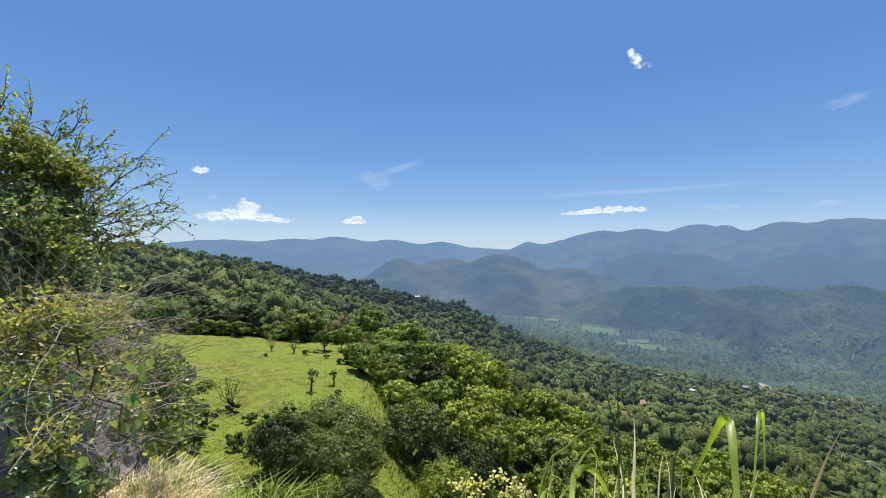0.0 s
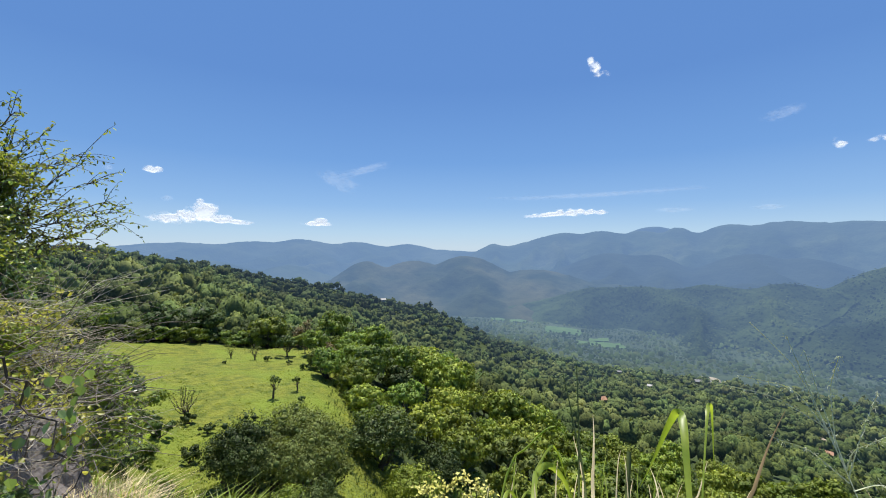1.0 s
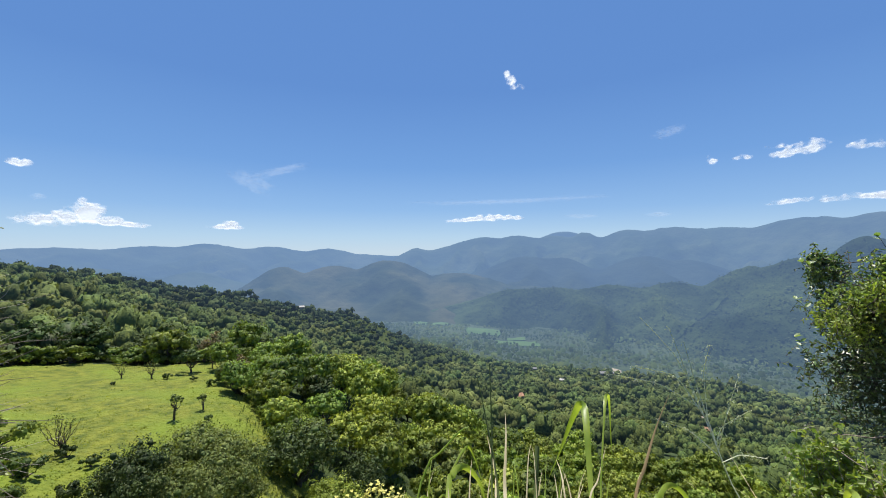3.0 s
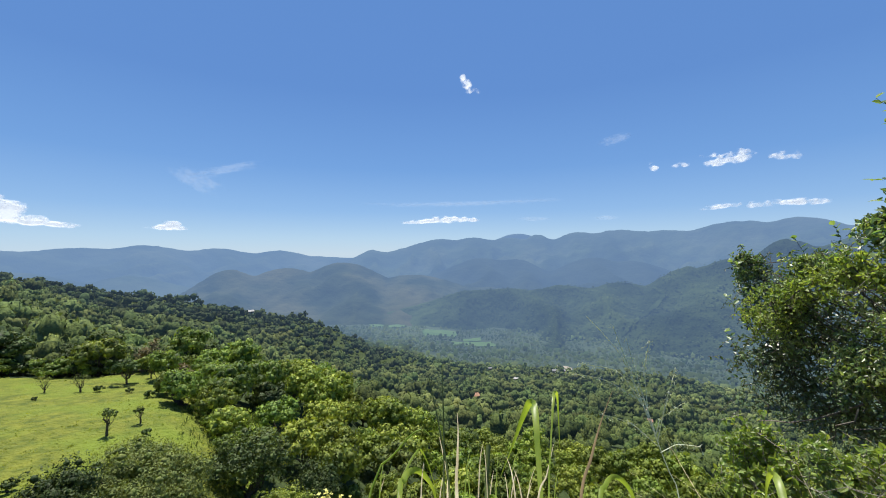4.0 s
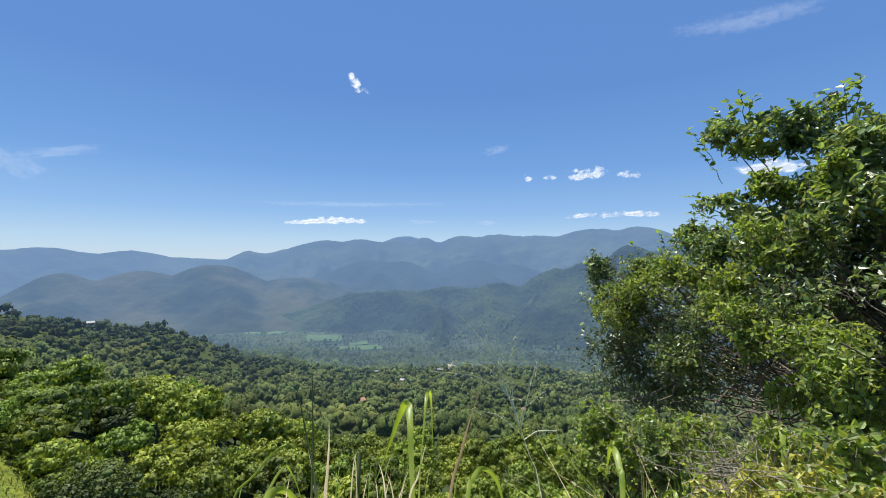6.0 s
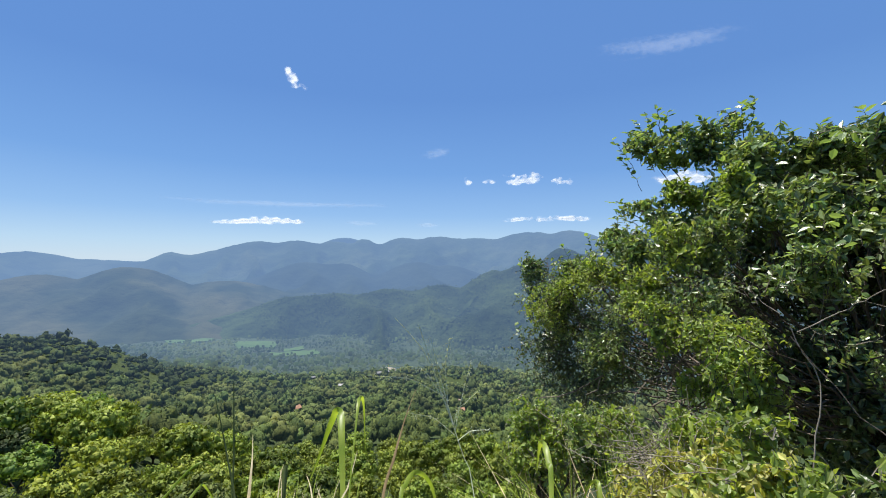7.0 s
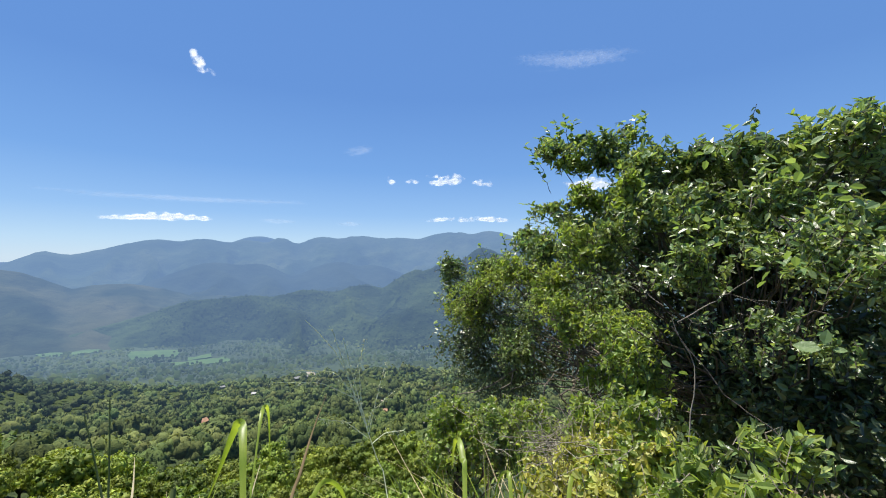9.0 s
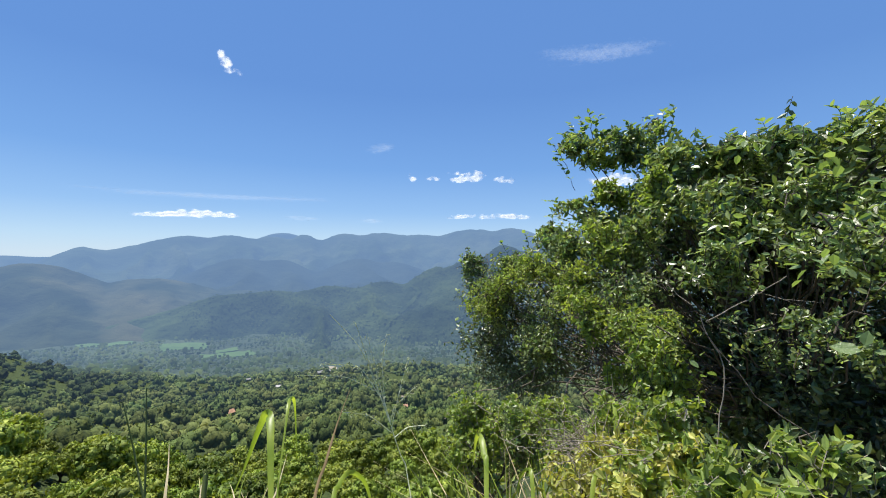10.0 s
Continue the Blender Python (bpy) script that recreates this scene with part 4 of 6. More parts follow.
# ---- clouds ----
def cloud_material(name, haze, thick, grain):
    """Vapour as dense as the cloud is deep, torn by a fine noise; haze: emission added in place of scattered sunlight.
    """
    m = bpy.data.materials.new(name)
    m.use_nodes = True
    nt, ln = m.node_tree.nodes, m.node_tree.links
    nt.remove(nt["Principled BSDF"])
    d, t, a, e, add, clear, out = (nt.new(k) for k in ("ShaderNodeBsdfDiffuse", "ShaderNodeBsdfTranslucent", "ShaderNodeMixShader", "ShaderNodeEmission", "ShaderNodeAddShader", "ShaderNodeBsdfTransparent", "ShaderNodeMixShader"))
    d.inputs[0].default_value = t.inputs[0].default_value = (0.62, 0.62, 0.62, 1)
    a.inputs[0].default_value = 0.5
    # the cloud's brightness is partly this added glow
    e.inputs[0].default_value, e.inputs[1].default_value = (0.93, 0.97, 1.0, 1), haze
    ln.new(d.outputs[0], a.inputs[1])
    ln.new(t.outputs[0], a.inputs[2])
    ln.new(a.outputs[0], add.inputs[0])
    ln.new(e.outputs[0], add.inputs[1])
    geo = nt.new("ShaderNodeNewGeometry")
    n = nt.new("ShaderNodeTexNoise")
    n.inputs["Scale"].default_value, n.inputs["Detail"].default_value, n.inputs["Roughness"].default_value = 0.022, 6, 0.62
    ln.new(geo.outputs["Position"], n.inputs["Vector"])
    own = nt.new("ShaderNodeAttribute")
    own.attribute_name = "tint"
    torn = nt.new("ShaderNodeMath")
    torn.operation = "MULTIPLY_ADD"
    torn.inputs[1].default_value = grain
    ln.new(n.outputs[0], torn.inputs[0])
    ln.new(own.outputs["Fac"], torn.inputs[2])
    veil = nt.new("ShaderNodeMapRange")
    veil.interpolation_type = "SMOOTHSTEP"
    veil.inputs[1].default_value, veil.inputs[2].default_value = 0.5 * grain + 0.08, 0.5 * grain + 1.05
    veil.inputs[4].default_value = thick
    ln.new(torn.outputs[0], veil.inputs[0])
    ln.new(veil.outputs[0], out.inputs[0])
    ln.new(clear.outputs[0], out.inputs[1])
    ln.new(add.outputs[0], out.inputs[2])
    ln.new(out.outputs[0], nt["Material Output"].inputs[0])
    return m


M_CLOUD = cloud_material("cloud_white", 0.3, 0.85, 0.9)
M_WISP = cloud_material("cloud_veil", 0.3, 0.095, 1.5)
FAR = 4800.0


def sky_point(az, el, dist=FAR):
    a, e = np.radians(az), np.radians(el)
    return np.stack([-np.sin(a) * np.cos(e), np.cos(a) * np.cos(e), np.sin(e)], -1) * np.asarray(dist, float)[..., None] + np.array([0, 0, EYE])


def vapour(label, field, box_of, mat, step):
    """A cloud as a thin-rimmed lens of vapour, deep where its field is high; box_of: bearings and elevations of its bounds."""
    a0, a1, e0, e1 = box_of
    na, ne = max(8, int((a1 - a0) / step)), max(8, int((e1 - e0) / step))
    A, E = np.meshgrid(np.linspace(a0, a1, na), np.linspace(e0, e1, ne), indexing="ij")
    thick = np.clip(field(A, E), 0, 1)
    i, j = np.meshgrid(np.arange(na - 1), np.arange(ne - 1), indexing="ij")
    f = np.stack([i * ne + j, (i + 1) * ne + j, (i + 1) * ne + j + 1, i * ne + j + 1], -1).reshape(-1, 4)
    f = f[(thick.ravel()[f].max(1) > 0.0)]
    pile = Pile()
    for side in (-1, 1):
        v = sky_point(A, E, FAR + side * 90 * np.sqrt(thick)).reshape(-1, 3)
        keep = np.unique(f)
        back = np.zeros(len(v), int)
        back[keep] = np.arange(len(keep))
        pile.add(v[keep], back[f][:, ::side])
        pile.t.append(thick.ravel()[keep])
    return tagged(new("cloud", pile.mesh("cloud", mat, True)), label, "cloud", "clouds", "stuff")


def cloud(label, lobes, seed):
    """A heaped cloud; lobes: bearing, elevation, half width and half height in degrees, fullness, lean."""
    def field(A, E):
        warp = fbm(A * 1.5 + seed * 7.1, E * 2.2 + seed, 5)
        out = np.full(A.shape, -1.0)
        for az, el, hw, hh, full, lean in lobes:
            u = (az - A) / hw
            v = (E - el - u * lean) / hh
            v = np.where(v < 0, v * 1.5, v)
            out = np.maximum(out, full * (1 - u * u - v * v))
        return out * 1.15 + warp * 1.6 - 0.02
    pad = 0.35
    bounds = (min(q[0] - q[2] for q in lobes) - pad, max(q[0] + q[2] for q in lobes) + pad, min(q[1] - q[3] - abs(q[5]) for q in lobes) - pad, max(q[1] + q[3] + abs(q[5]) for q in lobes) + pad)
    return vapour(label, field, bounds, M_CLOUD, 0.07)


def wisp(label, az, el, hw, hh, lean, seed):
    """A thin veil drawn out into streaks."""
    def field(A, E):
        u = (az - A) / hw
        v = (E - el - u * lean) / hh
        streak = fbm(u * 2.2 + seed * 5, v * 2.6 + 0.8 * u + seed, 5)
        return 0.75 * (1 - u * u - v * v) + 1.1 * streak
    return vapour(label, field, (az - hw * 1.2, az + hw * 1.2, el - hh * 1.2 - abs(lean), el + hh * 1.2 + abs(lean)), M_WISP, max(0.07, hw / 60))


cloud("long flat cumulus cloud with a billowing top", ((58.6, 3.4, 3.0, 0.9, 0.85, 0.1), (57.0, 3.6, 2.0, 1.1, 1.0, 0.1), (55.5, 4.1, 1.6, 1.7, 1.15, 0), (53.6, 3.4, 1.6, 0.7, 1.0, -0.1), (51.8, 3.15, 1.8, 0.5, 0.9, -0.1)), 1)
cloud("small white cumulus cloud over the range", ((42.4, 3.15, 2.2, 0.45, 0.9, 0.0), (42.0, 3.4, 1.1, 0.7, 1.0, 0.1)), 2)
cloud("small bright cloud puff in blue sky", ((60.6, 8.75, 1.15, 0.55, 1.0, 0),), 3)
cloud("long thin white cloud above the mountains", ((11.0, 4.45, 4.2, 0.4, 0.65, 0.2), (8.6, 4.65, 3.6, 0.65, 0.8, 0.1), (6.2, 4.7, 3.0, 0.42, 0.65, -0.05)), 4)
cloud("small torn cloud high in blue sky", ((5.75, 22.7, 0.65, 1.0, 0.7, -0.5), (5.3, 22.1, 0.85, 1.05, 0.85, -0.4), (4.5, 21.5, 1.2, 0.7, 0.45, -0.1)), 5)
cloud("tiny upright cloud puff in blue sky", ((-18.3, 10.4, 0.55, 0.75, 0.5, -0.2),), 6)
cloud("tiny oval cloud puff in blue sky", ((-21.2, 10.4, 0.95, 0.38, 0.55, 0),), 7)
cloud("ragged cluster of small white cloud puffs", ((-25.0, 10.3, 1.8, 0.6, 0.55, 0.1), (-26.9, 10.6, 1.5, 0.9, 0.65, 0), (-24.6, 11.1, 1.5, 0.35, 0.4, 0)), 8)
cloud("faint loose cloud puff in blue sky", ((-31.0, 10.2, 1.6, 0.55, 0.42, -0.2),), 9)
cloud("flat white cloud streak over the range", ((-25.6, 5.3, 2.8, 0.4, 0.55, 0.15), (-31.6, 5.3, 3.0, 0.5, 0.65, -0.15), (-28.6, 5.2, 2.5, 0.35, 0.45, 0)), 10)
cloud("white cumulus cloud half hidden by the bush", ((-45.0, 9.5, 3.2, 1.1, 1.0, 0),), 11)
for az, el, hw, hh, lean, sd in ((39.4, 8.9, 3.0, 1.5, -0.9, 21), (36.4, 10.4, 4.2, 0.7, 1.2, 22), (-43, 24.9, 9.0, 1.2, -0.4, 23), (-3.5, 4.7, 2.6, 0.3, 0, 24), (-12.7, 4.6, 1.8, 0.3, 0, 25), (-14, 14.3, 2.2, 0.7, 0.4, 26),
                                 (59.2, 5.7, 0.7, 0.35, 0, 27), (64.5, 8.6, 0.6, 0.35, 0, 28), (5, 7.0, 15, 0.45, 0.3, 29)):
    wisp("thin veil of high wispy cloud", az, el, hw, hh, lean, sd)


# ---- plants close to the camera ----
def spot(az, el, d):
    """A place by bearing, elevation and straight distance from the eye."""
    return sky_point(az, el, d)


def foliage(r, lobes, fork, per_twig=11, twig=0.28, droop=0.12, limb=0.009, slim=(0.52, 0.7)):
    """Limbs from a fork to leafy lobes, twigs in them and leaves along the twigs.
    lobes: bearing, elevation, distance, half width and half height in degrees, twigs, leaf length."""
    limbs, twigs, groups = [], Pile(), []
    for az, el, d, hw, hh, n, size in lobes:
        c = spot(az, el, d)
        reach = float(np.linalg.norm(c - fork))
        if n > 24 or r.random() < 0.3:
            limbs.append(tube(bent(fork, c, (0, 0, 0.1 * reach * r.normal()), 9, 0.018 * reach, r), np.linspace(limb, limb * 0.35, 9), 6))
        q = unit(r.normal(size=(n, 3))) * (r.random((n, 1)) ** 0.45)
        ends = spot(az + q[:, 0] * hw, el + q[:, 1] * hh, d * (1 + q[:, 2] * np.radians(hw) * 0.9))
        at, along = [], []
        for e in ends:
            w = e - c
            start = e - unit(w + np.array([0, 0, 0.15]) + r.normal(0, 0.25, 3)) * min(twig, 0.85 * float(np.linalg.norm(w)) + 0.03) * r.uniform(0.7, 1.1)
            line = bent(start, e, (0, 0, 0.03), 3, 0.008, r)
            twigs.add(*tube(line, np.linspace(0.0014, 0.0007, 3), 3))
            if r.random() < 0.05:
                twigs.add(*tube(bent(c, start, (0, 0, 0.03), 5, 0.015, r), np.linspace(0.0035, 0.002, 5), 4))
            t = np.linspace(0.08, 1, per_twig)
            p = np.stack([np.interp(t, np.linspace(0, 1, 3), line[:, k]) for k in range(3)], -1)
            ax = unit(e - start)
            s = unit(np.cross(ax, r.normal(size=3)))
            o = np.cross(ax, s)
            th = np.arange(per_twig) * 2.4 + r.uniform(0, 6)
            outw = s * np.cos(th)[:, None] + o * np.sin(th)[:, None]
            at.append(p)
            along.append(ax * 0.6 + outw * 0.9 + np.array([0, 0, -droop]))
        at, along = np.concatenate(at), np.concatenate(along)
        up = np.array([0, 0, 0.8]) + 0.75 * unit(np.array([0, 0, EYE]) - at) + 0.85 * r.normal(size=at.shape)
        ln = size * r.uniform(0.6, 1.25, len(at))
        groups.append(leaves(at, along, up, ln, ln * r.uniform(*slim, len(at))))
    return limbs, twigs, groups


def clumped(lobes, parts, seed):
    """Breaks each leafy lobe into smaller clumps with gaps between them."""
    r = np.random.default_rng(seed)
    out = []
    for az, el, d, hw, hh, n, size in lobes:
        for _ in range(parts):
            q = unit(r.normal(size=3)) * r.uniform(0.35, 0.85)
            k = r.uniform(0.45, 0.68)
            out.append((az + q[0] * hw, el + q[1] * hh, d * (1 + 0.6 * q[2] * math.radians(hw)), hw * k, hh * k, max(3, int(1.2 * n / parts)), size))
    return out


def leafy_plant(name, label, category, base, fork, sets, seed, trunk=0.03, twig_mat=None, **kw):
    """A plant with a trunk, twigs and one foliage part for each (material, lobes) set."""
    r = np.random.default_rng(seed)
    plant_ob = thing(name, (0, 0, 0), label, category)
    stem, fine = Pile(), Pile()
    stem.add(*tube(bent(base, fork, (0.05, 0.02, 0), 8, 0.012 * float(np.linalg.norm(np.asarray(fork) - base)), r), np.linspace(trunk * 1.3, trunk, 8), 8))
    for mat, lobes in sets:
        w, t, groups = foliage(r, lobes, np.asarray(fork), **kw)
        for q in w:
            part("limb", np_mesh("limb", *q, M_BARK, True), M_BARK, plant_ob)
        fine.add(np.concatenate(t.v), np.concatenate(t.f))
        top = Pile()
        for g in groups:
            top.add(*g)
        tagged(part("foliage", top.mesh("foliage", mat), mat, plant_ob), kind="stuff")
    part("trunk", stem.mesh("trunk", M_BARK, True), M_BARK, plant_ob)
    twig_mat = twig_mat or M_TWIG
    tagged(part("twig", fine.mesh("twig", twig_mat), twig_mat, plant_ob), kind="stuff")
    return plant_ob


def foot(az, r):
    x, y = polar(az, r)
    return np.array([float(x), float(y), float(ground_z(az, r)) - 0.15])


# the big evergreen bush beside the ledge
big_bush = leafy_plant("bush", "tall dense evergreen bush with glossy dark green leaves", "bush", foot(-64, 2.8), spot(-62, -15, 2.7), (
    # inner and rear leaves: colour darkened as shade, packed to block the sun
    (M_LEAF_SHADE, ((-57, -11, 2.5, 5, 5, 130, 0.038), (-61.5, -14, 2.45, 6, 5, 120, 0.04), (-54, 8, 2.75, 6, 4, 150, 0.042), (-62, 8.5, 2.75, 6, 4, 170, 0.042), (-70, 8, 2.7, 6, 4.5, 170, 0.042), (-74, 0, 2.7, 5, 8, 170, 0.044), (-70, -10, 2.8, 9, 7, 200, 0.044), (-68, 4, 3, 9, 5, 187, 0.042), (-58, 4, 3, 8, 5, 187, 0.042), (-50, 5, 3, 6, 5, 136, 0.039), (-49, -3, 3.1, 8, 8, 340, 0.037), (-58, -4, 3.1, 10, 9, 340, 0.042), (-67, -6, 3.1, 10, 9, 340, 0.042), (-60, 0, 2.9, 9, 5, 272, 0.046), (-64, -18, 2.9, 11, 8, 323, 0.042), (-72, -16, 2.6, 9, 8, 221, 0.042), (-54, -14, 2.9, 7, 6, 238, 0.037),
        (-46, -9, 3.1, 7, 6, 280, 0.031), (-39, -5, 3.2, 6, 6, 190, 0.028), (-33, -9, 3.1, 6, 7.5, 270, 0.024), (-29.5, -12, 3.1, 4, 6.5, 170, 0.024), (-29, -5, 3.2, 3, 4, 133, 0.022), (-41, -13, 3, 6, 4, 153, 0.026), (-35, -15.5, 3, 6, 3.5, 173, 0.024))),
    (M_LEAF, clumped(((-43.5, 14.2, 2.6, 4.2, 1.4, 34, 0.034), (-48.5, 14, 2.6, 3.5, 1.6, 36, 0.033), (-43.5, 3.6, 2.4, 3, 2, 60, 0.03), (-47.5, 11.5, 2.55, 2.8, 2, 46, 0.033), (-40.3, 13.4, 2.6, 1.8, 1.3, 14, 0.034), (-41, 5.6, 2.5, 3.4, 1, 22, 0.031), (-38.5, 1.8, 2.55, 3.2, 2.2, 95, 0.029), (-42, 0.5, 2.25, 4, 3, 120, 0.027),
        (-53, 10, 2.45, 5, 3.5, 100, 0.035), (-58.5, 11.2, 2.45, 4, 2.6, 80, 0.035), (-64, 10.8, 2.4, 5, 3, 100, 0.035), (-70, 10.4, 2.35, 4.5, 3, 95, 0.034), (-50, 6.5, 2.35, 3.5, 3.5, 70, 0.034), (-55, 4.5, 2.15, 6, 4.5, 115, 0.033), (-62, 5, 2.1, 6, 4.5, 120, 0.033), (-69.5, 4.5, 2.05, 5, 5, 115, 0.032), (-57, -1.5, 1.9, 6, 4, 64, 0.027), (-66, -1.5, 1.8, 7, 4, 90, 0.026), (-72, -3, 1.75, 4, 4, 60, 0.024), (-68, -8, 1.7, 5.5, 4, 40, 0.021), (-60, -8, 1.75, 5, 4, 22, 0.02),
        (-47, 2, 2.15, 4.5, 4, 100, 0.027), (-48, -6, 1.95, 5, 5, 105, 0.02), (-52, -11, 1.85, 4, 5, 90, 0.019), (-27.5, -2.5, 3.2, 2, 2, 95, 0.021), (-30.5, -9, 2.85, 3.5, 6, 200, 0.022), (-34, -2.5, 2.85, 3.5, 2.5, 160, 0.022), (-36, -10, 2.6, 4.5, 5, 190, 0.021)), 4, 171)),
    # sunlit patches of the bush, put in by brighter leaf colour
    (M_LEAF_LIME_LIT, clumped(((-40, -4.0, 2.1, 4.5, 4.5, 150, 0.022), (-45, 1.0, 2.05, 4, 3, 60, 0.024), (-43.8, 11.4, 2.55, 2.8, 1.4, 30, 0.032), (-46, 7.5, 2.4, 3, 2.4, 56, 0.031), (-51, 8, 2.2, 3, 3, 40, 0.03), (-37, -2.5, 2.35, 2.8, 2.6, 80, 0.022), (-43.5, -8, 1.95, 4, 4.5, 100, 0.021), (-47, -10.5, 1.75, 3.5, 3, 60, 0.02), (-51, -12, 1.65, 3, 2.5, 40, 0.022), (-29.5, -7, 2.75, 3, 4, 60, 0.02), (-33, -5, 2.7, 3.5, 3, 60, 0.021), (-50, -10, 1.8, 4, 5, 80, 0.022), (-52.5, -15, 1.8, 3.5, 3.5, 90, 0.023), (-47.5, -14, 1.95, 3.5, 3, 66, 0.022)), 3, 172)),
), 71, 0.05, M_BARK, per_twig=12, twig=0.19, limb=0.006, slim=(0.4, 0.56))
leafy_plant("bush", "small-leaved green bush low on the slope", "bush", foot(-30, 2.6), spot(-30, -31, 2.5), (
    (M_LEAF, clumped(((-28, -21.5, 2.5, 3.2, 2.6, 90, 0.026), (-36.5, -21, 2.35, 4, 2.6, 60, 0.024), (-27, -25.5, 2.45, 2.8, 4, 90, 0.026), (-32.5, -25, 2.4, 4, 4.5, 90, 0.026)), 3, 175)),
    (M_LEAF_LIME_LIT, clumped(((-27.5, -20.5, 2.4, 3, 2.2, 60, 0.024), (-27, -24.5, 2.35, 2.8, 3, 50, 0.024), (-31.5, -23, 2.3, 3.5, 3, 50, 0.024), (-37, -20, 2.25, 4, 2.4, 50, 0.023)), 3, 176)),
), 72, 0.02)
leafy_plant("shrub", "sunlit yellow-green shrub with narrow leaves", "shrub", foot(-50, 1.75), spot(-50, -35, 1.7), (
    (M_LEAF_STRAW, ((-47, -24, 1.66, 5, 4, 110, 0.024), (-52, -22, 1.62, 4.5, 3.5, 90, 0.024), (-50, -28, 1.56, 7, 4, 100, 0.026), (-42, -27, 1.9, 4, 3.5, 60, 0.025))),
    (M_LEAF_LIME_LIT, ((-50, -25, 1.58, 6, 4, 90, 0.026), (-54, -26, 1.54, 4, 4, 60, 0.026), (-40, -22, 2.1, 5, 3, 50, 0.026), (-46, -19.5, 1.85, 4, 2.5, 50, 0.024), (-51.5, -18.5, 1.6, 4, 2.6, 34, 0.024))),
), 73, 0.015, per_twig=13, twig=0.16)
leafy_plant("shrub", "fresh green shrub with broad pointed leaves", "shrub", foot(-62, 1.5), spot(-62, -34, 1.45), (
    (M_LEAF, clumped(((-58, -22.5, 1.5, 4, 3, 14, 0.036), (-63, -19.5, 1.5, 2.5, 2.0, 6, 0.034), (-57, -26, 1.45, 5, 3, 18, 0.038), (-60, -29, 1.35, 4, 3.5, 14, 0.038), (-66.5, -19.5, 1.5, 2.2, 2.2, 5, 0.034), (-62, -24.5, 1.45, 3.5, 2.2, 6, 0.038)), 3, 173)),
    (M_LEAF_LIME_LIT, clumped(((-58, -22.0, 1.47, 4, 3, 16, 0.034), (-63, -19.5, 1.47, 2.5, 2.0, 6, 0.034), (-57, -26, 1.42, 5, 3, 18, 0.036), (-60, -28.5, 1.32, 4, 3.5, 14, 0.036), (-66.5, -19.5, 1.5, 2.2, 2.2, 6, 0.034), (-69, -23.5, 1.4, 1.6, 1.0, 3, 0.032), (-62, -24.5, 1.42, 3.5, 2.2, 7, 0.036)), 3, 174)),
), 74, 0.009, per_twig=10, twig=0.14, limb=0.004, slim=(0.32, 0.44))
big_leaf = np_mesh("leaf", *leaves(np.zeros((1, 3)), np.array([[1.0, 0, 0]]), np.array([[0, 0, 1.0]]), 0.03, 0.017, 0.2, 0.15), M_LEAF)
round_leaf = np_mesh("leaf", *leaves(np.zeros((1, 3)), np.array([[1.0, 0, 0]]), np.array([[0, 0, 1.0]]), 0.03, 0.02, 0.12, 0.1), M_LEAF)
# leafy shoots that stand out of the bush's top and side
sg = np.random.default_rng(79)
for az, el, over in ((-39.5, 15.2, 1), (-42, 15.6, 0.5), (-44.5, 15.0, -0.5), (-48, 14.2, 0.8), (-50.5, 14.4, -0.6), (-52.5, 14.2, 0.4), (-55, 13.2, 1), (-57.5, 13.4, -0.8), (-60.5, 14.0, 0.6), (-63, 13.8, -0.5), (-66, 14.4, 0.7), (-68.5, 14.0, -0.6), (-71, 14.4, 0.5),
                    (-41.5, 17.0, 0.8), (-42.6, 17.6, 0.4), (-43.8, 17.0, -0.3), (-40.4, 16.4, 1.0), (-51.0, 16.6, 0.3), (-52.2, 17.0, -0.3), (-47.2, 16.0, 0.4), (-37.6, 14.6, 1.8), (-38.4, 12.2, 1.8), (-37.4, 7.0, 2.4), (-37.8, 5.0, 2.2), (-26.0, -1.0, 1.6), (-25.4, -5.0, 1.8), (-25.2, -9.0, 1.6), (-31.5, 1.5, 1.0), (-34.5, 2.8, 0.8)):
    d = np.interp(az, (-45, -28), (2.55, 3.1))
    tip = spot(az, el, d)
    low = spot(az - over * 1.4, el - (4.0 if over < 2 else 1.5), d + 0.05)
    line = bent(low, tip, (0, 0, 0.02), 8, 0.004, sg)
    wood = Pile()
    wood.add(*tube(line, np.linspace(0.0022, 0.0009, 8), 4))
    shoot = part("shoot", wood.mesh("shoot", M_BARK), M_BARK, big_bush)
    at, ways = [], []
    for k in range(2, 8):
        for side in (-1, 1):
            at.append(line[k])
            a = sg.uniform(0, 6.3)
            ways.append(unit(line[7] - line[0]) * 0.7 + side * np.array([math.cos(a), math.sin(a), 0.15]))
    ln = sg.uniform(0.032, 0.048, len(at))
    for k in range(len(at)):
        x_way = Vector(ways[k]).normalized()
        y_way = Vector((0.5 * sg.normal(), 0.5 * sg.normal(), 1.0)).cross(x_way).normalized()
        m = Matrix((x_way, y_way, x_way.cross(y_way))).transposed().to_4x4()
        m.translation = Vector(at[k])
        ob = part("leaf", big_leaf, M_LEAF, shoot)
        ob.matrix_basis = m @ Matrix.Diagonal((ln[k] / 0.03, ln[k] / 0.03, ln[k] / 0.03, 1))
# lone large leaves that hang forward out of the big bush
lr = np.random.default_rng(75)
